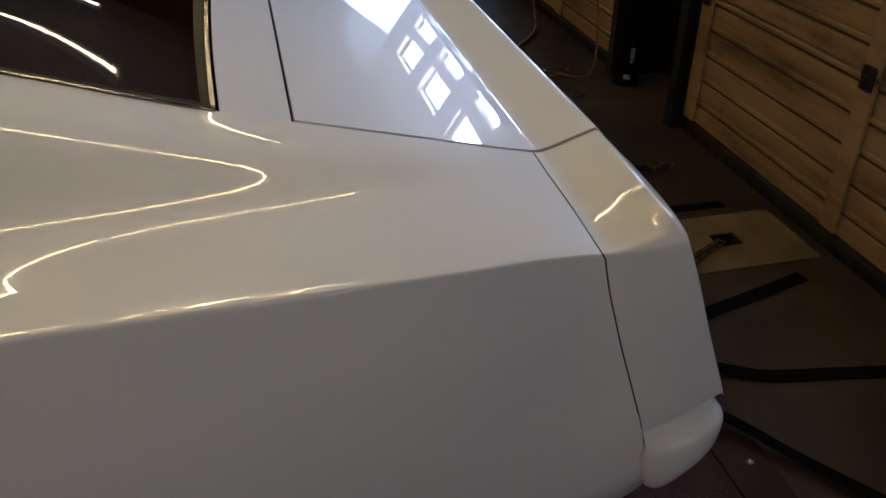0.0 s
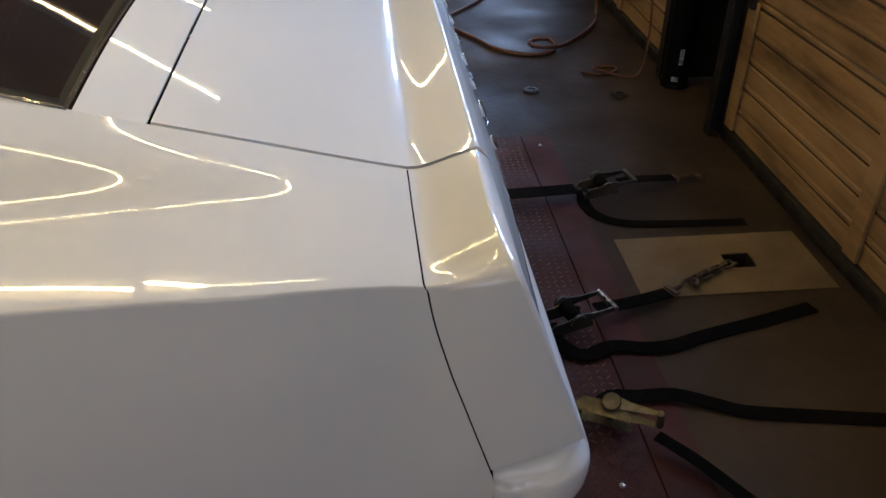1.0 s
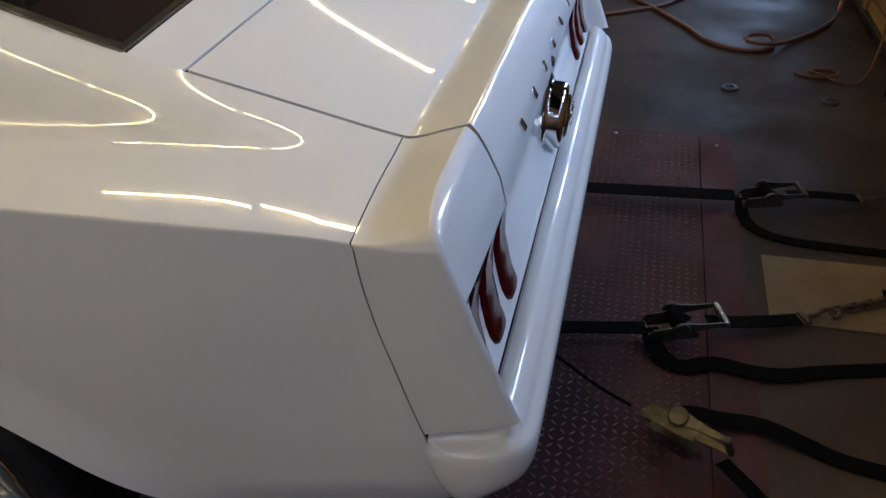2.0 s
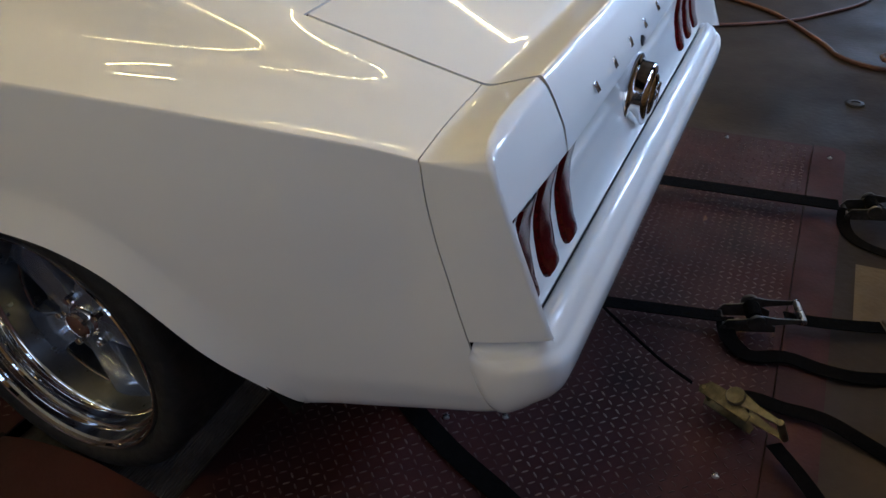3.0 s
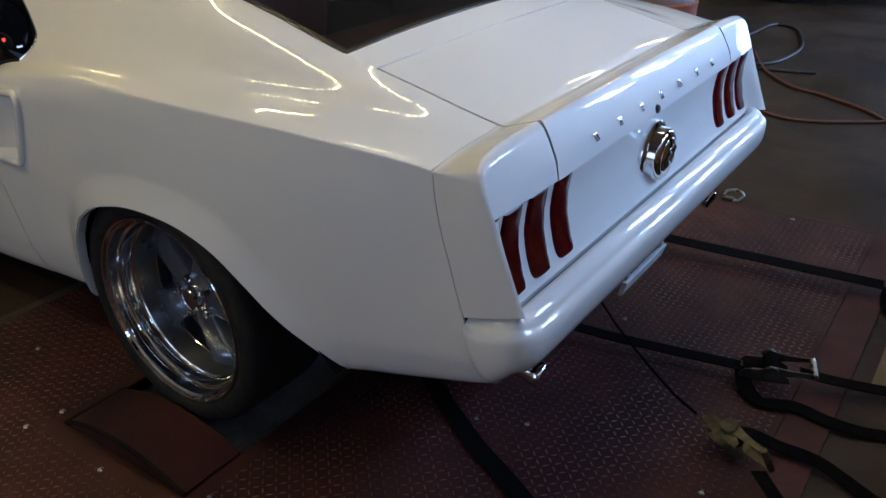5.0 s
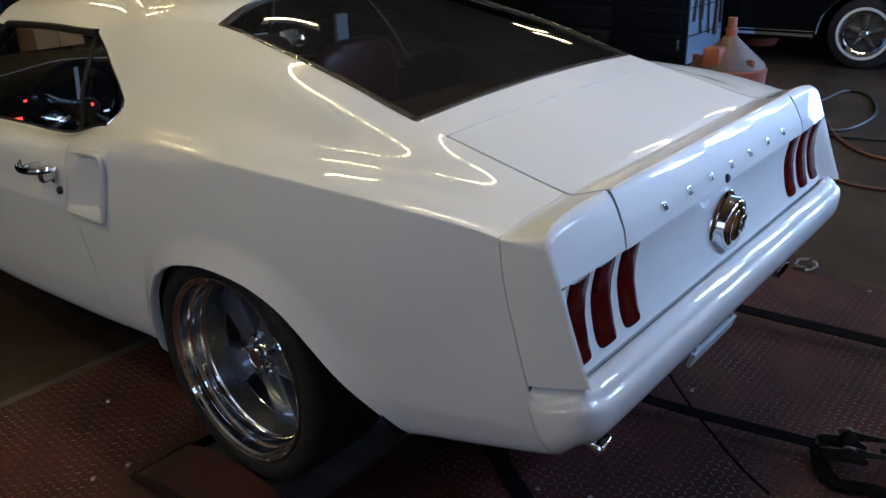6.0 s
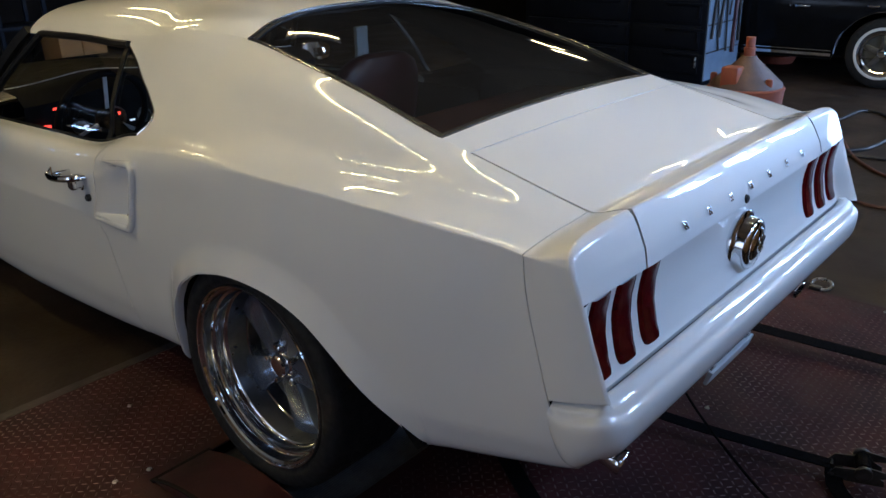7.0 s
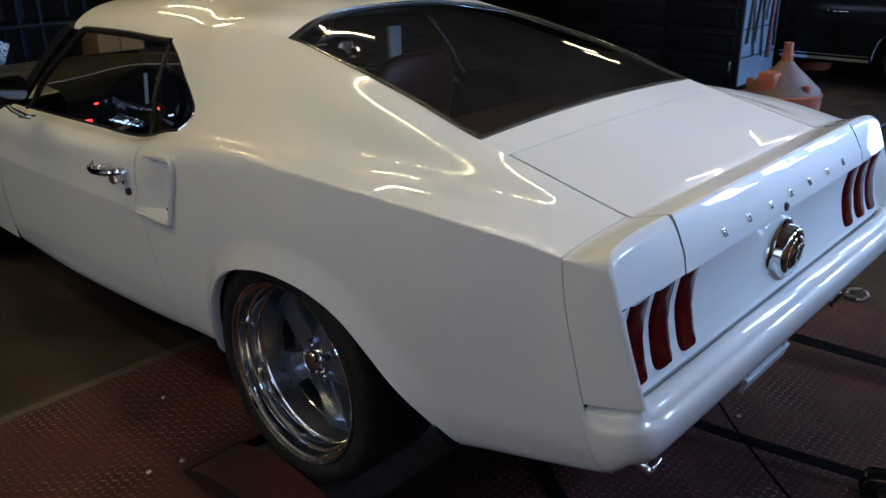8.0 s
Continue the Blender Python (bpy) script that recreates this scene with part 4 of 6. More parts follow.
def front_end(car):
    """Bonnet, wings and cowl ahead of the doors."""
    def sec(x):
        k = (x + 1.87) / -1.8
        drop = -0.05 * k - 0.05 * k * k
        w = 1 - 0.05 * k * k
        return [(0.74 * w, 0.23), (0.86 * w, 0.25), (0.875 * w, 0.40), (0.885 * w, 0.62 + 0.02 * drop), (0.865 * w, 0.78 + drop * 0.7), (0.845 * w, 0.852 + drop), (0.80 * w, 0.868 + drop), (0.70 * w, 0.872 + drop), (0.52 * w, 0.882 + drop), (0.3 * w, 0.895 + drop), (0, 0.90 + drop)]
    for side in (-1, 1):
        bm = bmesh.new()
        rows = []
        for x in spread(-2.085, -3.62, 40):
            p = sec(x)
            d = abs(x + 2.743)
            low = 0.365 + math.sqrt(max(0.0, 0.37 ** 2 - d * d)) if d < 0.37 else 0
            row = [Vector((x, side * a, max(z, low) if i < 5 else z)) for i, (a, z) in enumerate(p[:9])]
            rows.append(row)
        grid(bm, rows)
        panel("front_wing", bm, car)
    bm = bmesh.new()
    rows = []
    for x in spread(-2.0, -3.62, 30):
        p = sec(x)
        half = [(a * 0.985 if a else 0, z + 0.002) for a, z in p[8:]]
        full = [(-a, z) for a, z in half] + [(a, z) for a, z in reversed(half[:-1])]
        rows.append([Vector((x, a, z)) for a, z in full])
    grid(bm, rows)
    panel("bonnet", bm, car, "satin black bonnet", SATIN_BLACK)
    bm = bmesh.new()
    rows = [[Vector((-3.66 + 0.04 * (y / 0.8) ** 2, y, z)) for y in spread(-0.82, 0.82, 12)] for z in (0.26, 0.40, 0.58, 0.74, 0.80)]
    grid(bm, rows)
    panel("front_fascia", bm, car, mat=BLACK_VINYL)
    bm = bmesh.new()
    rows = [[Vector((-2.0 + 0.38 * u - 0.05 * (1 - t * t), (0.75 - 0.15 * u) * t, 0.875 + 0.345 * u + 0.035 * (1 - t * t))) for t in spread(-1, 1, 20)] for u in spread(0, 1, 12)]
    grid(bm, rows)
    g = panel("windscreen", bm, car, "clear windscreen glass", TINTED, 0)
    g.visible_shadow = False
    bm = bmesh.new()
    rows = [[Vector((-1.99 - 0.05 * (1 - t * t) - 0.012 * u, 0.76 * t, 0.872 + 0.012 * (1 - t * t) - 0.004 * u)) for t in spread(-1, 1, 16)] for u in (0, 1, 4)]
    grid(bm, rows)
    panel("cowl", bm, car, "satin black cowl", SATIN_BLACK)


def interior(car):
    bm = bmesh.new()
    box(bm, (-1.17, 0, 0.30), (1.5, 1.60, 0.06), 0.01)      # floor pan
    box(bm, (0.1, 0, 0.42), (1.04, 0.96, 0.06), 0.01)
    box(bm, (-1.93, 0, 0.55), (0.06, 1.60, 0.52), 0.01)     # bulkhead
    part("floor_pan", bm, UNDERBODY, car)
    for side in (-1, 1):
        bm = bmesh.new()
        rows = [[Vector((x, side * 0.80, 0.30)), Vector((x, side * 0.795, 0.70)), Vector((x, side * 0.76, 0.865))] for x in spread(-1.9, -0.5, 6)]
        grid(bm, rows)
        panel("door_card", bm, car, mat=BLACK_VINYL, thick=0.01)
    bm = bmesh.new()
    rows = []
    for y in spread(-0.74, 0.74, 24):
        hood = 0.03 * math.exp(-((abs(y) - 0.37) / 0.2) ** 2)
        rows.append([Vector((-1.95, y, 0.93)), Vector((-1.74, y, 0.965 + hood)), Vector((-1.62, y, 0.955 + hood)), Vector((-1.565, y, 0.915 + hood)), Vector((-1.60, y, 0.80)), Vector((-1.62, y, 0.62)), Vector((-1.70, y, 0.52)), Vector((-1.9, y, 0.5))])
    grid(bm, rows)
    bmesh.ops.recalc_face_normals(bm, faces=bm.faces[:])
    dash = part("dashboard", bm, BLACK_VINYL, car, "black padded dashboard with lit gauges")
    # Thin bright bar along the crest draws the pale edge line.
    bm = bmesh.new()
    tube(bm, [Vector((-1.745, y, 0.969 + 0.03 * math.exp(-((abs(y) - 0.37) / 0.2) ** 2))) for y in spread(-0.73, 0.73, 40)], 0.0026, 6)
    part("dash_piping", bm, BRUSHED, dash, "thin bright edge along the dashboard top")
    for y, z, r in ((-0.52, 0.80, 0.03), (-0.37, 0.81, 0.045), (-0.24, 0.80, 0.03)):
        bm = bmesh.new()
        lathe(bm, [(0, 0.0), (r * 0.9, 0.0), (r, 0.012), (r * 1.1, 0.012), (r * 1.12, -0.01)], 24, "X")
        part("gauge", bm, RATCHET_DARK, dash, loc=pose(-1.592, y, z))
    for y, z, sx, sz, mt in ((-0.672, 0.826, 0.05, 0.016, GAUGE_RED), (-0.618, 0.895, 0.022, 0.014, GAUGE_RED), (-0.358, 0.828, 0.016, 0.012, GAUGE_RED), (-0.505, 0.80, 0.02, 0.01, GAUGE_WHITE), (-0.30, 0.79, 0.025, 0.008, GAUGE_WHITE)):
        bm = bmesh.new()
        box(bm, (0, 0, 0), (0.006, sx, sz), 0.002)
        part("gauge_light", bm, mt, dash, "small glowing gauge light", loc=pose(-1.575, y, z))
    # steering wheel
    c, tilt = Vector((-1.46, -0.48, 0.86)), Matrix.Rotation(radians(-68), 4, "Y")
    bm = bmesh.new()
    ring = [Vector((0.185 * math.cos(a), 0.185 * math.sin(a), 0)) for a in np.linspace(0, 2 * math.pi, 49)]
    tube(bm, ring, 0.014, 10, cap=False)
    sw = part("steering_wheel", bm, BLACK_VINYL, car, "black rimmed steering wheel with metal spokes", loc=Matrix.Translation(c) @ tilt)
    for a in (0, 125, 235):
        bm = bmesh.new()
        d = Vector((math.cos(radians(a)), math.sin(radians(a)), 0))
        ribbon(bm, [d * 0.03 - Vector((0, 0, 0.03)), d * 0.09 - Vector((0, 0, 0.018)), d * 0.178], 0.015, 0.005)
        part("steering_spoke", bm, BRUSHED, sw)
    bm = bmesh.new()
    lathe(bm, [(0, 0.0), (0.03, -0.002), (0.042, -0.012), (0.045, -0.04), (0.03, -0.05), (0.025, -0.25)], 24)
    part("steering_hub", bm, BLACK_VINYL, sw)
    for y, back in ((-0.41, 0.05), (0.36, 0.0)):
        bm = bmesh.new()
        rows = []
        for z, x, w, d in ((0.44, -0.86, 0.25, 0.07), (0.55, -0.84, 0.26, 0.085), (0.70, -0.80, 0.258, 0.085), (0.85, -0.755, 0.25, 0.078), (0.95, -0.73, 0.235, 0.066), (1.01, -0.718, 0.205, 0.055), (1.045, -0.712, 0.15, 0.04), (1.058, -0.71, 0.09, 0.02)):
            rows.append([Vector((x + back + d * math.copysign(abs(math.sin(a)) ** 0.7, math.sin(a)), y + w * math.copysign(abs(math.cos(a)) ** 0.7, math.cos(a)), z)) for a in np.linspace(0, 2 * math.pi, 25)[:-1]])
        vs = grid(bm, rows, close_u=True)
        bm.faces.new(vs[-1])
        bmesh.ops.recalc_face_normals(bm, faces=bm.faces[:])
        seat = part("seat_back", bm, RED_VINYL, car, "dark red vinyl bucket seat")
        bm = bmesh.new()
        box(bm, (-1.05, y, 0.44), (0.50, 0.48, 0.14), 0.05, seg=3)
        part("seat_cushion", bm, RED_VINYL, seat)
    bm = bmesh.new()
    rows = [[Vector((x, y * w, z)) for y in spread(-1, 1, 12)] for x, z, w in ((-0.52, 0.45, 0.66), (-0.40, 0.50, 0.66), (-0.33, 0.86, 0.82), (-0.25, 0.90, 0.83), (0.0, 0.915, 0.82), (0.2, 0.925, 0.79), (0.36, 0.96, 0.66), (0.40, 0.99, 0.57))]
    grid(bm, rows)
    panel("rear_shelf", bm, car, "dark red rear trim panel", DARK_RED, 0.01)
    bm = bmesh.new()
    rows = [[across(x, t * 0.98) - Vector((0, 0.012 * t, 0.028)) for t in spread(-1, 1, 16)] for x in spread(-1.62, -0.53, 10)]
    grid(bm, rows)
    panel("headliner", bm, car, mat=HEADLINER, thick=0.01)
    for side in (-1, 1):
        bm = bmesh.new()
        rows = []
        for u in spread(0, 1, 14):
            rows.append([flank(win_x(s) + 0.012 + (0.40 - win_x(s) - 0.012) * u, s, side, -0.035) for s in spread(8, 10.9, 14)])
        grid(bm, rows)
        grid(bm, [[flank(x, s, side, -0.035) for s in spread(4.6, 8, 8)] for x in spread(-0.54, 0.40, 8)])
        panel("pillar_trim", bm, car, "dark pillar trim", HEADLINER, 0.004)
    bm = bmesh.new()
    tube(bm, smooth_line([(0.30, -0.50, 0.985), (0.22, -0.48, 1.04), (0.12, -0.46, 1.04), (0.06, -0.44, 0.97)], 0.02), 0.004, 6)
    tube(bm, smooth_line([(0.32, -0.49, 0.985), (0.26, -0.46, 1.03), (0.18, -0.44, 1.02), (0.14, -0.43, 0.96)], 0.02), 0.004, 6)
    part("interior_cable", bm, HOSE_RED, car, "looped brown interior cable")


def inner_body(car):
    """Dark inner panels behind the gaps, wheel housings and underside."""
    for side in (-1, 1):
        bm = bmesh.new()
        rows = [[flank(x, s, side, -0.03) for s in (2.2, 4, 5, 6, 7.3, 8)] for x in [-0.9, -0.8, -0.7, -0.62, -0.56, -0.50, -0.44, -0.40]]
        grid(bm, rows)
        part("inner_panel", bm, UNDERBODY, car)
        bm = bmesh.new()
        rows = [[flank(x, s, side, -0.03) for s in (2.2, 4, 5, 6)] for x in spread(0.64, 0.93, 6)]
        grid(bm, rows)
        part("inner_panel", bm, UNDERBODY, car)
        bm = bmesh.new()
        arc = [Vector((0.06 + (p.x - 0.06) * 1.012, 0, 0.33 + (p.y - 0.33) * 1.012)) for p in ARCH]
        rows = [[Vector((p.x, side * y, p.z)) for p in arc] for y in (0.865, 0.70, 0.50)]
        grid(bm, rows)
        rows = [[Vector((p.x, side * 0.50, p.z)) for p in arc], [Vector((0.06, side * 0.50, 0.33))] * len(arc)]
        grid(bm, rows)
        part("wheel_housing", bm, UNDERBODY, car)
    bm = bmesh.new()
    rows = [[Vector((x, y, z)) for y in spread(-0.74, 0.74, 4)] for x, z in ((0.52, 0.47), (0.75, 0.48), (0.93, 0.50), (0.985, 0.54), (0.99, 0.60))]
    grid(bm, rows)
    rows = [[Vector((x, y, 0.925 if x < 0.9 else 0.90)) for y in spread(-0.76, 0.76, 4)] for x in (0.48, 0.9, 0.935)]
    grid(bm, rows)
    rows = [[Vector((0.93, y, z)) for y in spread(-0.78, 0.78, 4)] for z in (0.6, 0.9)]
    grid(bm, rows)
    part("trunk_floor", bm, UNDERBODY, car)
    bm = bmesh.new()
    rows = [[Vector((x, y, 0.27)) for y in (-0.8, 0, 0.8)] for x in (-3.4, -2, -0.42)]
    grid(bm, rows)
    part("under_tray", bm, UNDERBODY, car)
    bm = bmesh.new()
    lathe(bm, [(0.04, -0.72), (0.045, -0.2), (0.12, -0.1), (0.14, 0.0), (0.12, 0.1), (0.045, 0.2), (0.04, 0.72)], 20, "Y", Matrix.Translation((0, 0, 0.365)))
    part("rear_axle", bm, UNDERBODY, car)


car = thing("car", "white fastback muscle car with chrome trim, strapped on a dyno", "car")
quarter_panel(car, -1)
quarter_panel(car, 1)
for side in (-1, 1):
    leaf = door(car, side)
    door_hardware(leaf, side)
    rocker(car, side)
    side_glass(car, side)
roof_panel(car)
rear_glass(car)
lid = decklid(car)
badge_bars(lid)
end_cap(car, -1)
end_cap(car, 1)
tail_panel(car)
for y0, y1 in LAMPS:
    tail_lamp(car, y0, y1)
    tail_lamp(car, -y1, -y0)
bumper(car)
fuel_cap(car)
flip_x = Matrix.Rotation(math.pi, 4, "Z")
left_wheel = wheel(car, Matrix.Translation(HUB))
for at in (Matrix.Translation((0, 0.89, 0.367)) @ flip_x, Matrix.Translation((-2.743, -0.87, 0.352)), Matrix.Translation((-2.743, 0.87, 0.352)) @ flip_x):
    more = again("wheel", left_wheel, car, at, "deep-dish polished wheel with five grey spokes")
    for piece in left_wheel.children:
        again(piece.name.split(".")[0], piece, more, piece.matrix_basis.copy(), "")
exhaust_tip(car, (0.982, -0.60, 0.385), 12)
exhaust_tip(car, (0.985, 0.56, 0.40), -12)
door_mirror(car, (-1.55, -0.965, 1.0), -1)
door_mirror(car, (-1.76, 0.90, 0.925), 1)
front_end(car)
interior(car)
inner_body(car)


# ---- floor, dyno deck and building ----
def slab(bm, x0, x1, y0, y1, z, holes=(), thick=0.0):
    """A level sheet with rectangular holes."""
    xs = sorted({x0, x1, *[h[0] for h in holes], *[h[1] for h in holes]})
    ys = sorted({y0, y1, *[h[2] for h in holes], *[h[3] for h in holes]})
    xs, ys = [x for x in xs if x0 <= x <= x1], [y for y in ys if y0 <= y <= y1]
    v = {}

    def vert(x, y):
        if (x, y) not in v:
            v[x, y] = bm.verts.new((x, y, z))
        return v[x, y]
    for xa, xb in zip(xs, xs[1:]):
        for ya, yb in zip(ys, ys[1:]):
            if any(h[0] <= xa and xb <= h[1] and h[2] <= ya and yb <= h[3] for h in holes):
                continue
            bm.faces.new([vert(xa, ya), vert(xb, ya), vert(xb, yb), vert(xa, yb)])
    if thick:
        got = bmesh.ops.extrude_face_region(bm, geom=bm.faces[:])
        for e in got["geom"]:
            if isinstance(e, bmesh.types.BMVert):
                e.co.z -= thick
        bmesh.ops.recalc_face_normals(bm, faces=bm.faces[:])


ROLLERS = [(-0.288, 0.243, -0.903, -0.40), (-0.288, 0.243, 0.40, 0.903)]
ANCHOR_HOLE = (1.925, 2.018, 0.478, 0.556)
WX = 2.30                                  # face of the street-side wall
bm = bmesh.new()
slab(bm, -60, 60, -60, 60, -0.006, [*ROLLERS, ANCHOR_HOLE])
ground = solid("floor", bm, CONCRETE, "stained worn brown-grey concrete workshop floor", "floor", kind="structure", smooth=0)
bm = bmesh.new()
x0, x1, y0, y1 = ANCHOR_HOLE
box(bm, ((x0 + x1) / 2, (y0 + y1) / 2, -0.10), (x1 - x0 + 0.02, y1 - y0 + 0.02, 0.02))
for c, s in (((x0 - 0.006, (y0 + y1) / 2, -0.053), (0.012, y1 - y0, 0.092)), ((x1 + 0.006, (y0 + y1) / 2, -0.053), (0.012, y1 - y0, 0.092)), (((x0 + x1) / 2, y0 - 0.006, -0.053), (x1 - x0, 0.012, 0.092)), (((x0 + x1) / 2, y1 + 0.006, -0.053), (x1 - x0, 0.012, 0.092))):
    box(bm, c, s)
part("anchor_pit", bm, GRIME, ground, "dark recessed anchor pit", 0)
bm = bmesh.new()
slab(bm, 1.60, 2.225, 0.345, 0.675, -0.002, [ANCHOR_HOLE])
part("floor_patch", bm, CONCRETE_PATCH, ground, "pale yellowish concrete patch", 0)

deck = thing("dyno_deck", "red-oxide steel tread plate deck of a chassis dyno", "dyno deck")
DX0, DX1, DY0, DY1 = -0.99, 1.545, -2.6, 1.487
COVER = (-0.288, 0.243, -1.10, -0.903)
holes = [*ROLLERS, COVER, (-0.288, 0.243, 0.903, 1.10)]
bm = bmesh.new()
slab(bm, DX0, 1.425, DY0, DY1, 0.0, holes, 0.005)
part("tread_plate", bm, PLATE, deck, "worn red-oxide tread plate", 0)
bm = bmesh.new()
r = 0.05
outline = [(1.428, DY0), (DX1, DY0), (DX1, DY1 - r)] + [(DX1 - r + r * math.cos(a), DY1 - r + r * math.sin(a)) for a in np.linspace(0, math.pi / 2, 7)] + [(1.428, DY1)]
top = [bm.verts.new((x, y, 0.004)) for x, y in outline]
low = [bm.verts.new((x, y, -0.005)) for x, y in outline]
bm.faces.new(top)
for i in range(len(top)):
    j = (i + 1) % len(top)
    bm.faces.new((top[i], low[i], low[j], top[j]))
part("edge_strip", bm, PLATE, deck, "smooth dark red edge strip", 0)

bm = bmesh.new()
box(bm, (DX0 - 0.024, (DY0 + DY1) / 2, -0.003), (0.044, DY1 - DY0, 0.010), 0.002)
part("edge_angle", bm, EDGE_GREY, deck, "dusty grey steel edge angle", 0)

# raised lugs of the tread plate, in rows that turn by ninety degrees from one to the next
verts, faces = [], []
rng = random.Random(5)
P = 0.0245
L, W, H = 0.0108, 0.0027, 0.0016
for i in range(int((1.415 - DX0) / P)):
    for j in range(int((DY1 - DY0) / P)):
        x, y = DX0 + 0.013 + i * P, DY0 + 0.013 + j * P
        if any(h[0] - 0.05 < x < h[1] + 0.05 and h[2] - 0.05 < y < h[3] + 0.05 for h in holes):
            continue
        if y < -2.3:
            continue
        a = radians(45 if (i + j) % 2 else -45) + rng.uniform(-0.05, 0.05)
        c, s = math.cos(a), math.sin(a)
        h = H * rng.uniform(0.6, 1.1)
        base = [(-L, 0, -0.0002), (-L * 0.4, -W, -0.0002), (L * 0.4, -W, -0.0002), (L, 0, -0.0002), (L * 0.4, W, -0.0002), (-L * 0.4, W, -0.0002), (-L * 0.55, 0, h), (L * 0.55, 0, h)]
        k = len(verts)
        verts += [(x + u * c - v * s, y + u * s + v * c, z) for u, v, z in base]
        faces += [(k, k + 1, k + 6), (k + 1, k + 2, k + 7, k + 6), (k + 2, k + 3, k + 7), (k + 3, k + 4, k + 7), (k + 4, k + 5, k + 6, k + 7), (k + 5, k, k + 6)]
me = bpy.data.meshes.new("tread_lugs")
me.from_pydata(verts, [], faces)
me.materials.append(TREAD)
lugs = new("tread_relief", me)
lugs.parent = deck
tagged(lugs, "worn bright tread lugs", kind="stuff")


def cover_plate(y0, y1):
    bm = bmesh.new()
    rows = []
    for y in (y0, y1):
        row = []
        for x in spread(-0.283, 0.238, 20):
            t = (x + 0.0225) / 0.2655
            row.append(Vector((x, y, 0.003 + 0.052 * (1 - t * t))))
        rows.append(row)
    grid(bm, rows)
    low = [[p.copy() for p in rows[0]], [Vector((p.x, p.y, -0.02)) for p in rows[0]]]
    grid(bm, low)
    high = [[p.copy() for p in rows[1]], [Vector((p.x, p.y, -0.02)) for p in rows[1]]]
    grid(bm, high)
    bmesh.ops.remove_doubles(bm, verts=bm.verts[:], dist=1e-4)
    bmesh.ops.recalc_face_normals(bm, faces=bm.faces[:])
    part("roller_cover", bm, PLATE, deck, "curved smooth dark red roller cover", 30)
    bm = bmesh.new()
    line = [Vector((x, y0 - 0.004, 0.006 + 0.052 * (1 - ((x + 0.0225) / 0.2655) ** 2))) for x in spread(-0.285, 0.24, 24)]
    ribbon(bm, line, 0.012, 0.005)
    part("cover_gap", bm, UNDERBODY, deck)
    bm = bmesh.new()
    ribbon(bm, [Vector((-0.288, y0 - 0.01, 0.001)), Vector((-0.288, y1 + 0.01, 0.001))], 0.018, 0.006)
    part("cover_gap", bm, UNDERBODY, deck)


cover_plate(-1.095, -0.905)
cover_plate(0.905, 1.095)


def knurled_roller(y0, y1):
    bm = bmesh.new()
    R = 0.62
    rows = []
    for y in (y0, y1):
        row = []
        for i in range(160):
            a = math.pi / 2 + (i - 79.5) * 0.0058
            rr = R + (0.0016 if i % 2 else -0.0008)
            row.append(Vector((-0.02 + rr * math.cos(a), y, 0.016 - R + rr * math.sin(a))))
        rows.append(row)
    grid(bm, rows)
    bmesh.ops.recalc_face_normals(bm, faces=bm.faces[:])
    if bm.faces[0].normal.z < 0:
        bmesh.ops.reverse_faces(bm, faces=bm.faces[:])
    part("dyno_roller", bm, ROLLER, deck, "ribbed black steel dyno roller", 0)
    bm = bmesh.new()
    box(bm, (-0.02, (y0 + y1) / 2, -0.15), (0.56, y1 - y0 + 0.06, 0.02))
    part("roller_pit", bm, UNDERBODY, deck, smooth=0)


knurled_roller(-0.900, -0.41)
knurled_roller(0.41, 0.900)
bolt = None
for x, y in ((-0.349, -1.076), (-0.03, -1.161), (0.299, -1.062), (0.315, -1.153), (1.334, -0.348), (1.496, -0.414), (0.832, 0.312), (0.697, -0.417), (0.832, -0.359), (1.103, 1.445), (-0.73, -0.928), (-0.374, -1.175), (1.49, 1.39), (0.42, 1.44)):
    if bolt is None:
        bm = bmesh.new()
        lathe(bm, [(0.0, 0.005), (0.004, 0.0052), (0.0075, 0.0035), (0.009, 0.0), (0.009, -0.003)][::-1], 10)
        bolt = part("bolt", bm, STEEL, deck, "bright worn bolt head", loc=pose(x, y, 0.001))
    else:
        again("bolt", bolt, deck, pose(x, y, 0.0045 if x > 1.43 else 0.001))

# walls and ceiling
H_ROOM = 4.0
# High slots in the unseen wall, added to let fill lamps through.
SOUTH_FILL_SLOTS = [(-5.2, -3.6), (-3.2, -1.6), (-1.2, 0.4)]
UNSEEN_DOOR = (0.9, 2.1, 2.3)
# Unseen closing wall, kept pale to bounce fill onto the flank.
bm = bmesh.new()
box(bm, (-3.75, -5.6, 1.125), (9.3, 0.2, 2.25))
box(bm, (-3.75, -5.6, (2.7 + H_ROOM) / 2), (9.3, 0.2, H_ROOM - 2.7))
edges = [-8.4, *[q for w in SOUTH_FILL_SLOTS for q in w], 0.9]
for a, b in zip(edges[::2], edges[1::2]):
    box(bm, ((a + b) / 2, -5.6, 2.475), (b - a, 0.2, 0.45))
box(bm, (1.5, -5.6, (2.3 + H_ROOM) / 2), (1.2, 0.2, H_ROOM - 2.3))
box(bm, (2.25, -5.6, H_ROOM / 2), (0.3, 0.2, H_ROOM))
solid("wall_south", bm, WALL, "pale grey closing wall out of view, bounces fill light", "wall", kind="structure", smooth=0)
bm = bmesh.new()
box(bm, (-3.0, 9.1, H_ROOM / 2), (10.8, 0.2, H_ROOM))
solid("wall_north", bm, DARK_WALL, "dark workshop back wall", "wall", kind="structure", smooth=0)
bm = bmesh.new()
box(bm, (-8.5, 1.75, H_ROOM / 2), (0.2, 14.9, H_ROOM))
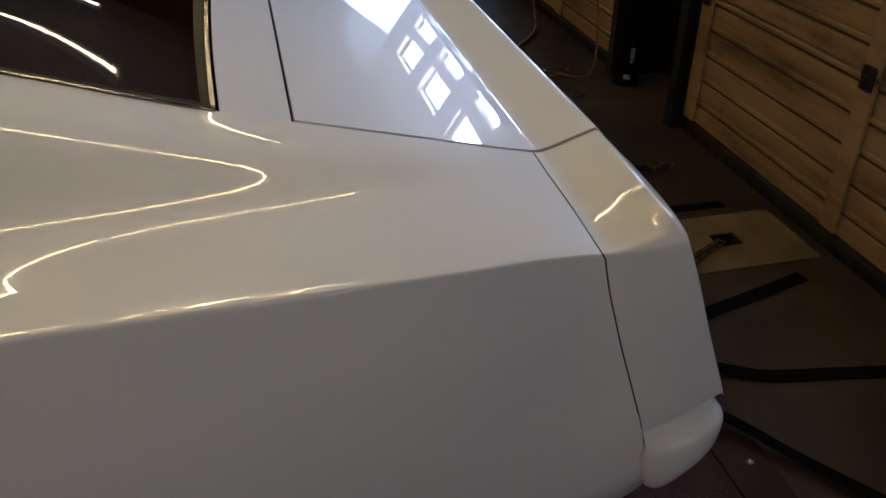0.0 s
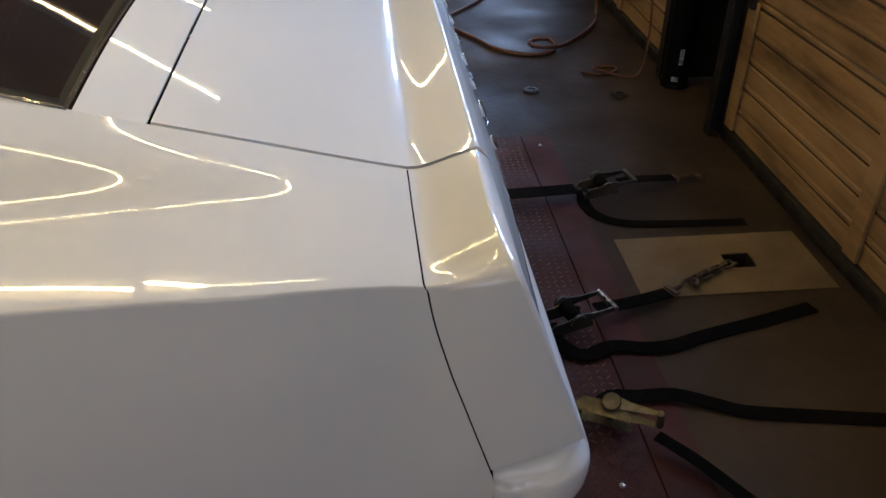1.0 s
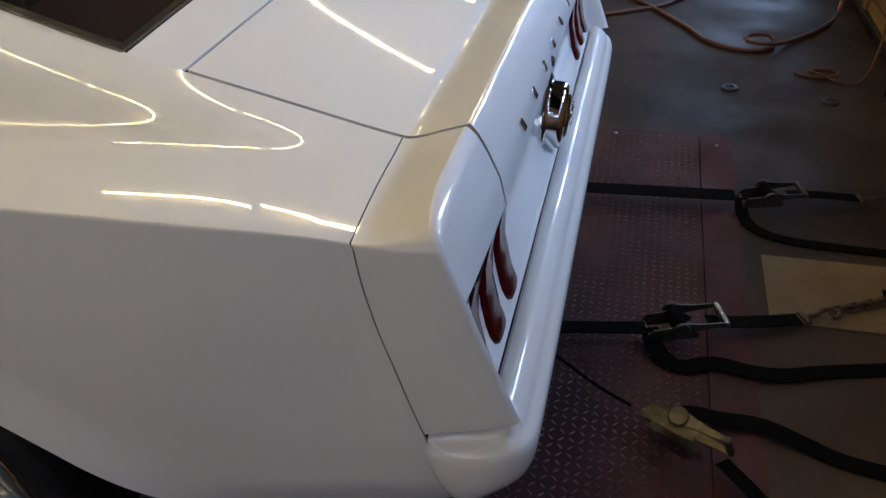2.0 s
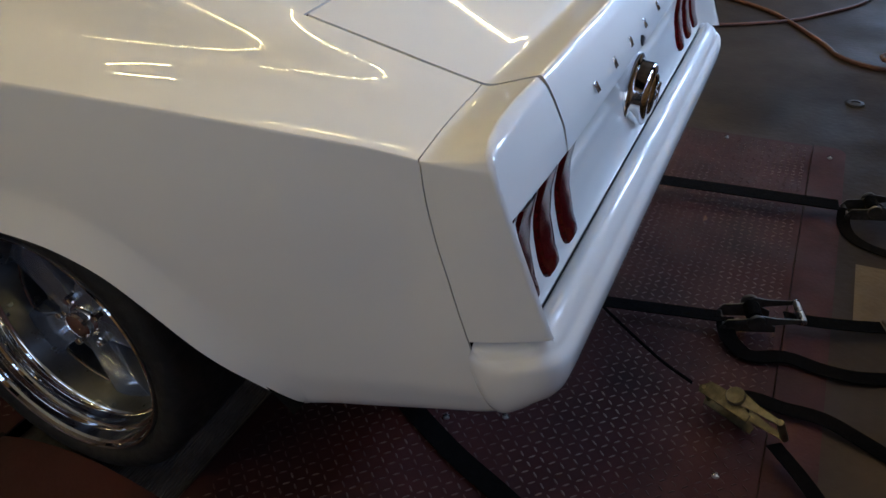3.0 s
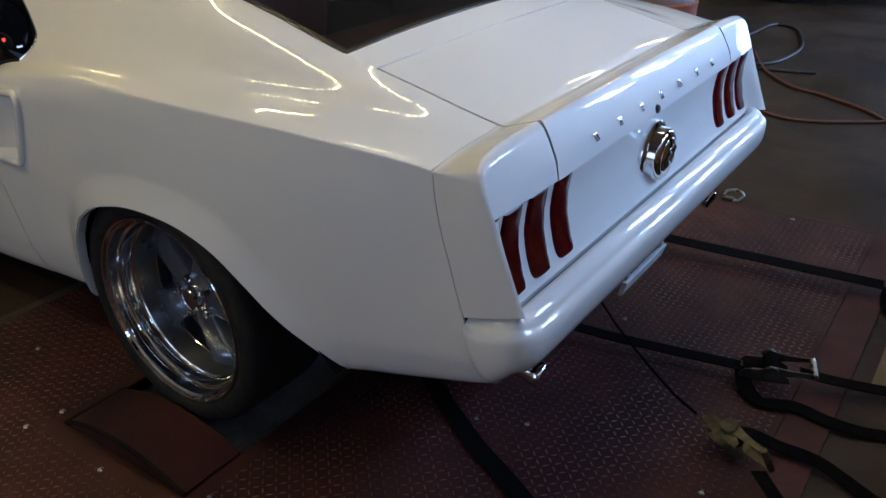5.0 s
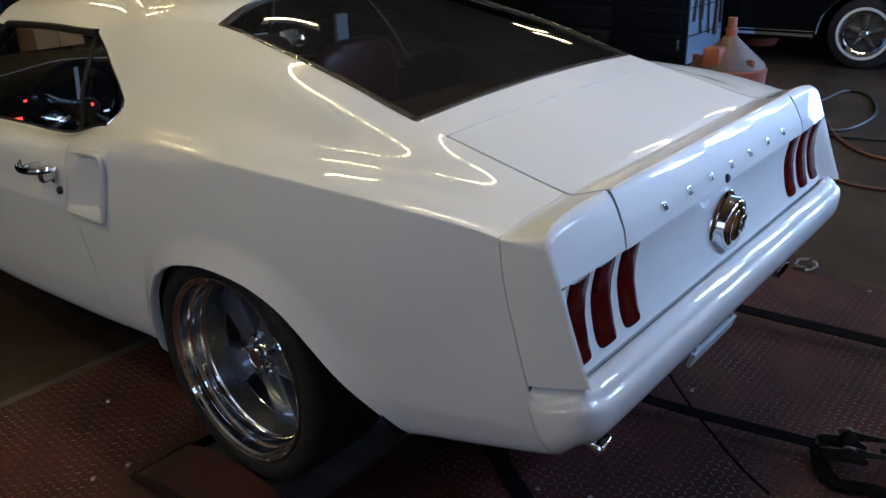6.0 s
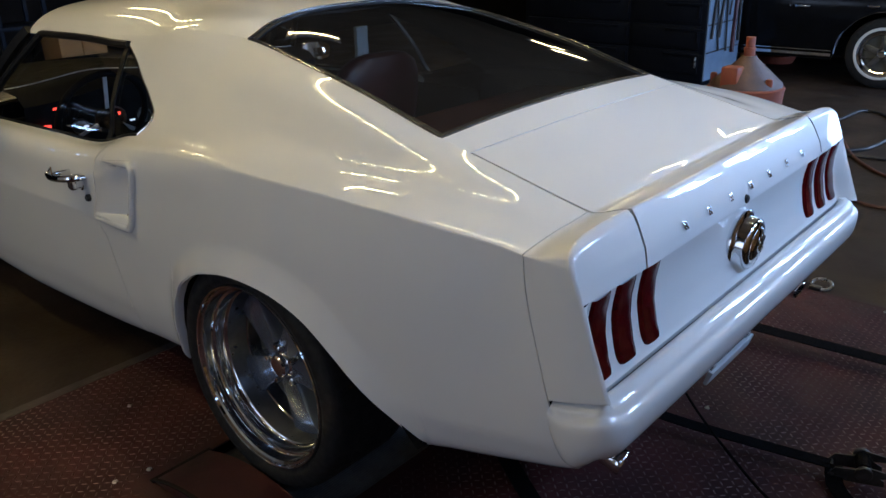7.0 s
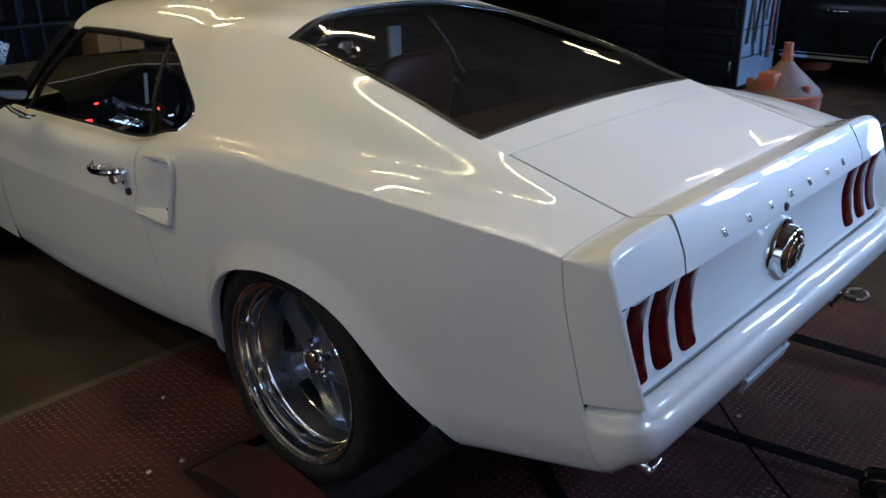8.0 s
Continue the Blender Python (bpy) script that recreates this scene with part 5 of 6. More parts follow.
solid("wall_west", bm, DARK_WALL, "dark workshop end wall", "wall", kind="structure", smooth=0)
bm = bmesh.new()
box(bm, (-3.0, 1.75, H_ROOM + 0.1), (11.2, 15.1, 0.2))
solid("ceiling", bm, CEILING, "dark boarded workshop ceiling", "ceiling", kind="structure", smooth=0)
DOOR_1, DOOR_2, BAY = (-3.6, 1.415), (2.13, 4.95), (5.3, 7.7)
TOP = 2.75
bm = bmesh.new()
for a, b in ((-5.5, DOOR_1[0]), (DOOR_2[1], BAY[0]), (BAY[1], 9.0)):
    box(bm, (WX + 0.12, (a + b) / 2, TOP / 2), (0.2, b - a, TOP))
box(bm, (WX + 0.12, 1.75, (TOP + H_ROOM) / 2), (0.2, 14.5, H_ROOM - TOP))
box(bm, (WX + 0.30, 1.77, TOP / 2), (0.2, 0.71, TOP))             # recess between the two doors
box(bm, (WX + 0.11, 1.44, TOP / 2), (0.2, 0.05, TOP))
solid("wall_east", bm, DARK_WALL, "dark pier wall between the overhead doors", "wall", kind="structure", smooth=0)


def overhead_door(name, y0, y1, label):
    """Sectional door of ribbed steel panels, one row of them with small windows."""
    d = thing(name, label, "garage door", kind="structure")
    sh = 0.535
    lamps = []
    for k in range(5):
        z0, z1 = 0.055 + k * sh, 0.055 + (k + 1) * sh - 0.006
        if z1 > TOP:
            z1 = TOP
        bm = bmesh.new()
        if k == 3:
            wins = []
            y = y0 + (0.145 if y0 < 0 else 0.42)
            while y + 0.55 < y1 - 0.05:
                wins.append((y, y + 0.55))
                y += 0.85
            ys = sorted({y0, y1, *[q for w in wins for q in w]})
            zw = (z0 + 0.06, z1 - 0.06)
            for ya, yb in zip(ys, ys[1:]):
                if (ya, yb) in wins:
                    box(bm, (WX, (ya + yb) / 2, (z0 + zw[0]) / 2), (0.03, yb - ya, zw[0] - z0))
                    box(bm, (WX, (ya + yb) / 2, (zw[1] + z1) / 2), (0.03, yb - ya, z1 - zw[1]))
                    box(bm, (WX, (ya + yb) / 2, (zw[0] + zw[1]) / 2), (0.03, yb - ya, 0.07))
                    lamps.append((WX + 0.04, (ya + yb) / 2, (zw[0] + zw[1]) / 2, yb - ya, zw[1] - zw[0]))
                else:
                    box(bm, (WX, (ya + yb) / 2, (z0 + z1) / 2), (0.03, yb - ya, z1 - z0))
        else:
            # ribs: raised flats between narrow grooves
            prof = []
            n = 5
            for i in range(n):
                a, b = z0 + (z1 - z0) * i / n, z0 + (z1 - z0) * (i + 1) / n
                prof += [(0.0, a), (-0.0065, a + 0.005), (-0.0075, b - 0.034), (0.006, b - 0.0315), (0.006, b - 0.0205), (-0.0065, b - 0.018), (-0.0065, b - 0.006), (0.0, b - 0.001)]
            prof += [(0.03, z1), (0.03, z0)]
            rows = [[Vector((WX - 0.012 + px, y, pz)) for px, pz in prof] for y in spread(y0, y1, 12)]
            vs = grid(bm, rows, close_u=True)
            bm.faces.new(vs[0])
            bm.faces.new(vs[-1][::-1])
            bmesh.ops.recalc_face_normals(bm, faces=bm.faces[:])
        panel_ob = part("door_panel", bm, DOOR_CREAM, d, "dirty cream ribbed steel panel", 25)
        if k != 3:
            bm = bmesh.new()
            # One dark brown strip along the bottom of each groove.
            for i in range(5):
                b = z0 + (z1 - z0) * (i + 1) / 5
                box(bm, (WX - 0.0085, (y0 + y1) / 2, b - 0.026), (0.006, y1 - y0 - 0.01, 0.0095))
            part("groove_dirt", bm, GROOVE_BROWN, panel_ob, "dark brown strips along the bottoms of the grooves", 0)
    y = y1 - 0.045
    stiles = []
    while y > y0:
        stiles.append(y)
        y -= 0.96
    for y in stiles:
        bm = bmesh.new()
        for k in range(5):
            z0 = 0.06 + k * sh
            box(bm, (WX - 0.030, y, z0 + (sh - 0.012) / 2), (0.012, 0.075, sh - 0.02), 0.002)
        part("door_stile", bm, DOOR_CREAM, d, smooth=0)
        for k in range(1, 5):
            bm = bmesh.new()
            box(bm, (WX - 0.042, y, 0.055 + k * sh), (0.016, 0.05, 0.075), 0.004)
            box(bm, (WX - 0.048, y, 0.055 + k * sh), (0.02, 0.03, 0.02), 0.006)
            part("hinge", bm, GRIME, d, "dark greasy hinge")
    bm = bmesh.new()
    box(bm, (WX - 0.012, (y0 + y1) / 2, 0.026), (0.05, y1 - y0, 0.055), 0.008)
    part("bottom_seal", bm, GRIME, d, "dirty black bottom rail and seal")
    for yy in (y0 - 0.035, y1 + 0.035):
        bm = bmesh.new()
        box(bm, (WX - 0.02, yy, TOP / 2), (0.012, 0.07, TOP))
        box(bm, (WX - 0.05, yy + 0.028, TOP / 2), (0.07, 0.008, TOP))
        box(bm, (WX - 0.082, yy, TOP / 2), (0.008, 0.05, TOP))
        part("door_track", bm, GRIME, d, "black greasy door track", 0)
    return lamps


DAYLIGHT = (0.53, 0.73, 1.0)
spots = overhead_door("garage_door", *DOOR_1, "closed overhead door of dirty cream ribbed steel")
spots += overhead_door("garage_door", *DOOR_2, "second closed overhead door of dirty cream ribbed steel")
for kind_of, y_low, y_high in ((SKY_SIDE, -4.0, -0.5), (SKY_NEAR, -0.5, 1.5), (SKY_FAR, 1.5, 5.0)):
    bm = bmesh.new()
    for x, y, z, sy, sz in spots:
        if y_low < y < y_high:
            bm.faces.new([bm.verts.new((x + 0.01, y + u * sy / 2, z + v * sz / 2)) for u, v in ((-1, -1), (-1, 1), (1, 1), (1, -1))])
    solid("backdrop", bm, kind_of, "pale blue daylight outside the door windows", "sky", kind="structure", smooth=0)
area_lamp("bay_daylight", look((WX + 0.15, (BAY[0] + BAY[1]) / 2, 1.15), (WX - 1, (BAY[0] + BAY[1]) / 2 - 0.3, 1.0)), BAY[1] - BAY[0], 2.15, DAY_POWER, DAYLIGHT)

# Added fill lamps behind the unseen slots; they lift the car's flank.
for a, b in SOUTH_FILL_SLOTS:
    area_lamp("window_daylight", look(((a + b) / 2, -5.62, 2.475), ((a + b) / 2, 0, 1.2)), b - a, 0.45, SOUTH_FILL_POWER, (0.78, 0.88, 1.0))
# Assumed opening out of view: an added low lamp for flank and wheel.
a, b, top = UNSEEN_DOOR
area_lamp("doorway_daylight", look(((a + b) / 2, -5.65, top / 2), ((a + b) / 2 - 0.4, 0, top / 2)), b - a, top - 0.05, DOORWAY_FILL, (0.9, 0.93, 1.0))

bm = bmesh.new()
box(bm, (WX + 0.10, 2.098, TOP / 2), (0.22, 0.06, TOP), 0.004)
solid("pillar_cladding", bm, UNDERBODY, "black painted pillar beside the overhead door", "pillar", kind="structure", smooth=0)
post = thing("bollard_pipe", "gloss black standing pipe beside the door", "pipe")
bm = bmesh.new()
lathe(bm, [(0.0, 0.0), (0.062, 0.0), (0.062, 2.7), (0.0, 2.7)], 32)
part("pipe_shaft", bm, GLOSS_BLACK, post, loc=pose(2.268, 2.003, -0.006))
bm = bmesh.new()
lathe(bm, [(0.0, 0.0), (0.067, 0.0), (0.067, 0.012), (0.064, 0.018), (0.0, 0.022)], 28)
part("pipe_flange", bm, GLOSS_BLACK, post, loc=pose(2.268, 2.003, -0.005))
# Two small mottled blue patches low on the shaft.
for z0, z1, a0, a1 in ((0.115, 0.19, -108, -90), (0.032, 0.055, -128, -98)):
    bm = bmesh.new()
    rows = [[Vector((0.0632 * math.cos(radians(a0 + (a1 - a0) * u)), 0.0632 * math.sin(radians(a0 + (a1 - a0) * u)), z)) for u in spread(0, 1, 6)] for z in (z0, z1)]
    grid(bm, rows)
    part("pipe_label", bm, PATCH_BLUE, post, "small mottled pale blue patch", loc=pose(2.268, 2.003, 0))


FIX_Z = 3.35


def light_fixture(x, y, half=0.62):
    words = "single-tube" if half > 0.5 else "short single-tube"
    f = thing("fluorescent_fixture", "white " + words + " fluorescent fixture hung from the ceiling, switched on", "ceiling light", pose(x, y, FIX_Z), "ceiling lights")
    bm = bmesh.new()
    rows = [[Vector((u, -0.07, -0.055)), Vector((u, -0.03, -0.02)), Vector((u, 0.03, -0.02)), Vector((u, 0.07, -0.055)), Vector((u, 0.075, -0.05)), Vector((u, 0.04, 0.03)), Vector((u, -0.04, 0.03)), Vector((u, -0.075, -0.05))] for u in (-half, half)]
    grid(bm, rows, close_u=True)
    bmesh.ops.recalc_face_normals(bm, faces=bm.faces[:])
    part("reflector", bm, FIXTURE, f, smooth=0)
    bm = bmesh.new()
    tube(bm, [Vector((-half + 0.02, 0, -0.05)), Vector((half - 0.02, 0, -0.05))], 0.0075, 8)
    part("tube", bm, TUBE, f, "glowing fluorescent tube")
    for u in (-0.72 * half, 0.72 * half):
        bm = bmesh.new()
        tube(bm, [Vector((u, 0, 0.025)), Vector((u, 0, H_ROOM - FIX_Z + 0.01))], 0.004, 6)
        part("hanger", bm, STEEL, f)
    return f


# two rows over the car, more of them beyond it
single = light_fixture(0.60, 1.16)
# The pair at y -3.4 is unseen, added to warm flank and deck.
for x, y in ((-0.66, 1.12), (0.35, -0.35), (-0.95, -0.35), (0.1, 4.3), (-0.15, 6.25), (-1.3, -2.1), (-2.6, -2.1), (-0.5, -3.4), (-2.0, -3.4), (-4.4, 0.5), (-5.5, 1.6)):
    copy_thing(single, pose(x, y, FIX_Z))
short = light_fixture(-2.92, 6.32, 0.31)
copy_thing(short, pose(-2.26, 5.88, FIX_Z))
copy_thing(short, pose(-2.79, 2.0, FIX_Z, 0, 0, 44))


# ---- tie-downs behind the car ----
def strap(name, label, pts, width=0.048, roll=0.0, parent=None, thick=0.0035):
    bm = bmesh.new()
    ribbon(bm, smooth_line(pts, 0.02), width, thick, roll)
    if parent:
        return part(name, bm, WEBBING, parent, label, 60)
    return solid(name, bm, WEBBING, label, "strap", smooth=60)


def ratchet(parent, m, metal, grip, scale=1.0):
    """Ratchet buckle: frame plates, spool, handle plates and a bright grip."""
    S = Matrix.Scale(scale, 4)
    for side in (-1, 1):
        bm = bmesh.new()
        pts = [(-0.075, 0.0), (-0.06, 0.022), (-0.02, 0.026), (0.0, 0.034), (0.018, 0.034), (0.03, 0.018), (0.05, 0.008), (0.052, -0.008), (-0.07, -0.012)]
        a = [bm.verts.new((x, side * 0.029, z)) for x, z in pts]
        b = [bm.verts.new((x, side * 0.0325, z)) for x, z in pts]
        bm.faces.new(a)
        bm.faces.new(b[::-1])
        for i in range(len(a)):
            j = (i + 1) % len(a)
            bm.faces.new((a[i], a[j], b[j], b[i]))
        bmesh.ops.recalc_face_normals(bm, faces=bm.faces[:])
        part("frame_plate", bm, metal, parent, loc=m @ S, smooth=30)
        bm = bmesh.new()
        pts = [(-0.006, 0.03), (0.012, 0.042), (0.05, 0.036), (0.105, 0.036), (0.112, 0.026), (0.05, 0.018), (0.012, 0.012), (-0.006, 0.018)]
        a = [bm.verts.new((x, side * 0.0345, z)) for x, z in pts]
        b = [bm.verts.new((x, side * 0.038, z)) for x, z in pts]
        bm.faces.new(a)
        bm.faces.new(b[::-1])
        for i in range(len(a)):
            j = (i + 1) % len(a)
            bm.faces.new((a[i], a[j], b[j], b[i]))
        bmesh.ops.recalc_face_normals(bm, faces=bm.faces[:])
        part("handle_plate", bm, metal, parent, loc=m @ S, smooth=30)
        bm = bmesh.new()
        lathe(bm, [(0.0, -0.004), (0.019, -0.004), (0.021, -0.001), (0.021, 0.004), (0.0, 0.004)], 14, "Y")
        part("ratchet_gear", bm, metal, parent, loc=m @ S @ pose(0.003, side * 0.041, 0.024), smooth=25)
    bm = bmesh.new()
    lathe(bm, [(0.0, -0.032), (0.011, -0.032), (0.019, -0.026), (0.019, 0.026), (0.011, 0.032), (0.0, 0.032)], 14, "Y")
    part("spool", bm, WEBBING, parent, "webbing wound on the spool", loc=m @ S @ pose(0.003, 0, 0.024))
    bm = bmesh.new()
    lathe(bm, [(0.0, -0.042), (0.0075, -0.041), (0.0085, -0.036), (0.0085, 0.036), (0.0075, 0.041), (0.0, 0.042)], 12, "Y")
    part("handle_grip", bm, grip, parent, "bright bare steel handle bar", loc=m @ S @ pose(0.108, 0, 0.031))
    bm = bmesh.new()
    lathe(bm, [(0.0, -0.033), (0.005, -0.033), (0.005, 0.033), (0.0, 0.033)], 10, "Y")
    part("anchor_bolt", bm, metal, parent, loc=m @ S @ pose(-0.066, 0, 0.002))


def snap_hook(parent, at, turn, metal):
    bm = bmesh.new()
    pts = [Vector((x, y, 0)) for x, y in ((-0.05, 0.0), (-0.02, 0.0), (0.01, 0.012), (0.035, 0.010), (0.046, -0.006), (0.038, -0.022), (0.020, -0.026))]
    tube(bm, smooth_line(pts, 0.008), 0.0075, 8)
    box(bm, (-0.055, 0, 0), (0.016, 0.052, 0.010), 0.003)
    part("hook", bm, metal, parent, "worn steel hook", loc=Matrix.Translation(at) @ Matrix.Rotation(radians(turn), 4, "Z"))


centre = thing("ratchet_strap", "black ratchet strap chained to the floor behind the bumper", "ratchet strap", group="tie-down straps")
strap("webbing", "", [(0.30, 0.0, 0.12), (0.60, 0.055, 0.085), (0.80, 0.095, 0.06), (0.98, 0.13, 0.052), (1.26, 0.185, 0.048)], parent=centre)
ratchet(centre, Matrix.Translation((1.335, 0.215, 0.035)) @ Matrix.Rotation(radians(18), 4, "Z"), RATCHET_DARK, STEEL, 1.15)
strap("webbing", "", [(1.42, 0.245, 0.05), (1.50, 0.268, 0.04), (1.60, 0.31, 0.025), (1.672, 0.338, 0.02)], parent=centre)
strap("loose_end", "slack webbing tail", [(1.27, 0.185, 0.05), (1.29, 0.14, 0.02), (1.352, 0.09, 0.012), (1.44, 0.118, 0.014), (1.53, 0.105, 0.012), (1.62, 0.118, 0.004), (1.724, 0.157, -0.002), (1.913, 0.206, -0.002), (2.094, 0.258, -0.003)], parent=centre)
snap_hook(centre, (1.735, 0.375, 0.02), 28, RUSTY)
link = None
for k in range(9):
    t = k / 8
    p = Vector((1.775 + 0.19 * t, 0.402 + 0.108 * t, 0.016 - 0.01 * t - 0.05 * max(0, t - 0.8) / 0.2))
    m = Matrix.Translation(p) @ Matrix.Rotation(radians(30), 4, "Z") @ Matrix.Rotation(radians(90 * (k % 2) + 20), 4, "X")
    if link is None:
        bm = bmesh.new()
        ring = [Vector((0.011 * math.copysign(1, math.cos(a)) + 0.011 * math.cos(a), 0.012 * math.sin(a), 0)) for a in np.linspace(0.001, 2 * math.pi + 0.001, 25)]
        tube(bm, ring, 0.0045, 6, cap=False)
        link = part("chain_link", bm, RUSTY, centre, "rusty chain link", loc=m)
    else:
        again("chain_link", link, centre, m)

near = thing("ratchet_strap", "black strap with a yellow zinc ratchet lying on its side", "ratchet strap", group="tie-down straps")
strap("webbing", "", [(0.55, 0.43, 0.14), (0.755, 0.255, 0.09), (0.905, 0.122, 0.07), (1.124, -0.058, 0.062), (1.235, -0.125, 0.058)], 0.009, radians(88), near)
ratchet(near, Matrix.Translation((1.335, -0.19, 0.058)) @ Matrix.Rotation(radians(-31), 4, "Z") @ Matrix.Rotation(radians(-62), 4, "X"), RATCHET_ZINC, RATCHET_ZINC, 1.1)
strap("webbing", "", [(1.44, -0.25, 0.05), (1.52, -0.33, 0.035), (1.62, -0.46, 0.018), (1.80, -0.70, 0.014), (2.05, -1.02, 0.012)], 0.045, radians(14), near)
strap("loose_end", "slack webbing tail", [(1.34, -0.13, 0.05), (1.378, -0.095, 0.035), (1.45, -0.09, 0.022), (1.545, -0.088, 0.018), (1.64, -0.118, 0.006), (1.72, -0.148, 0.0), (1.9, -0.18, -0.001), (2.052, -0.205, -0.002), (2.22, -0.23, -0.002)], 0.045, parent=near)

far = thing("ratchet_strap", "black strap stretched over the deck to a dark ratchet", "ratchet strap", group="tie-down straps")
strap("webbing", "", [(0.30, 0.82, 0.10), (0.60, 0.862, 0.07), (0.80, 0.885, 0.055), (1.22, 0.92, 0.05), (1.53, 0.95, 0.045)], 0.068, parent=far)
ratchet(far, Matrix.Translation((1.625, 0.965, 0.03)) @ Matrix.Rotation(radians(14), 4, "Z"), RATCHET_DARK, RATCHET_DARK, 1.1)
strap("webbing", "", [(1.70, 0.99, 0.045), (1.80, 1.02, 0.035), (1.935, 1.05, 0.018)], 0.045, parent=far)
strap("loose_end", "slack webbing tail", [(1.55, 0.945, 0.04), (1.555, 0.89, 0.01), (1.588, 0.825, 0.0), (1.674, 0.775, -0.002), (1.85, 0.757, -0.003), (2.092, 0.748, -0.003)], 0.042, parent=far)
snap_hook(far, (2.0, 1.062, 0.012), 10, RUSTY)

strap("tie_down_strap", "flat black strap lying on the red deck", [(0.20, -0.17, 0.10), (0.36, -0.27, 0.03), (0.535, -0.382, 0.008), (0.751, -0.515, 0.006), (0.92, -0.598, 0.006), (1.124, -0.71, 0.006), (1.36, -0.86, 0.008), (1.6, -1.02, 0.004)], 0.055)

# D-ring in the deck and floor anchors
dring = thing("tie_down_ring", "bright steel tie-down ring at the deck edge", "ring")
bm = bmesh.new()
tube(bm, [Vector((0.816 + 0.042 * math.cos(a), 1.545 + 0.034 * math.sin(a), 0.012 + 0.012 * math.sin(a))) for a in np.linspace(0, 2 * math.pi, 33)], 0.0075, 8, cap=False)
part("ring", bm, STEEL, dring)
bm = bmesh.new()
box(bm, (0.80, 1.512, 0.004), (0.05, 0.03, 0.018), 0.004)
part("ring_clamp", bm, RATCHET_DARK, dring)
for x, y in ((1.567, 1.984), (1.971, 1.898)):
    bm = bmesh.new()
    lathe(bm, [(0.0, 0.003), (0.018, 0.003), (0.02, 0.008), (0.034, 0.007), (0.04, 0.0), (0.04, -0.004)], 20)
    solid("floor_anchor", bm, GRIME, "small dark floor anchor in the concrete", "floor anchor", "floor anchors", m=pose(x, y, -0.004))


# ---- hoses, oil drain, cabinet and parked car beyond ----
def hose(label, pts, r, mat):
    bm = bmesh.new()
    tube(bm, smooth_line([(x, y, (z[0] if z else r - 0.006)) for x, y, *z in pts], 0.04), r, 8)
    solid("air_hose", bm, mat, label, "hose", "hoses on the floor")


hose("rust-red rubber air hose lying on the concrete", [(0.1, 4.3), (0.30, 3.85), (0.55, 3.52), (0.75, 3.42), (1.1, 3.17), (1.38, 2.75), (1.48, 2.55), (1.65, 2.44), (1.79, 2.50), (1.78, 2.60, 0.03), (1.68, 2.585, 0.03), (1.67, 2.50, 0.03), (1.78, 2.475, 0.03), (1.90, 2.62), (2.08, 2.86), (2.2, 3.2), (2.24, 3.5, 0.3)], 0.011, HOSE_RED)
hose("thin rust-red hose lying on the concrete", [(0.2, 3.6), (0.45, 3.05), (0.60, 2.86), (0.83, 2.84), (1.17, 3.02), (1.34, 3.19), (1.6, 3.6), (1.7, 4.3)], 0.010, HOSE_RED)
hose("black hose looped on the floor", [(-0.3, 4.3), (-0.12, 4.85), (-0.05, 5.35), (0.16, 5.25), (0.35, 4.66), (0.33, 4.15), (0.22, 3.97), (0.05, 3.98)], 0.013, HOSE_BLACK)
hose("black hose lying beside the coil", [(0.05, 4.02), (0.22, 3.86), (0.45, 3.88), (0.62, 3.92)], 0.011, HOSE_BLACK)
hose("thin brown cable looped by the door", [(1.86, 2.20), (1.93, 2.15), (2.04, 2.20), (2.03, 2.26), (1.93, 2.24), (1.95, 2.17, 0.015), (2.12, 2.12), (2.2, 2.25, 0.2), (2.23, 2.45, 0.6), (2.24, 2.5, 1.2)], 0.006, HOSE_RED)

drain = thing("oil_drain", "orange plastic oil drain tank with a brown funnel top", "oil drain", pose(-0.06, 2.70, 0))
bm = bmesh.new()
lathe(bm, [(0.0, 0.0), (0.185, 0.0), (0.205, 0.03), (0.208, 0.54), (0.212, 0.60), (0.216, 0.628), (0.206, 0.636), (0.0, 0.636)], 40)
part("tank", bm, ORANGE, drain, loc=pose(0, 0, -0.005))
bm = bmesh.new()
lathe(bm, [(0.203, 0.63), (0.198, 0.65), (0.045, 0.79), (0.042, 0.80), (0.0, 0.80)], 36)
part("funnel", bm, CONE_GREY, drain, "grimy brown cone lid")
bm = bmesh.new()
lathe(bm, [(0.031, 0.78), (0.031, 0.83), (0.034, 0.83), (0.034, 0.845), (0.026, 0.85), (0.026, 0.905), (0.0, 0.905)], 20)
part("spout", bm, ORANGE, drain)
bm = bmesh.new()
box(bm, (-0.035, -0.135, 0.695), (0.10, 0.10, 0.12), 0.012, seg=2)
part("pump_box", bm, ORANGE, drain)
for x, y in ((0.16, -0.08), (-0.19, -0.02)):
    bm = bmesh.new()
    lathe(bm, [(0.02, 0.62), (0.02, 0.685), (0.014, 0.69), (0, 0.69)], 12)
    part("stub", bm, ORANGE, drain, loc=pose(x, y, 0))

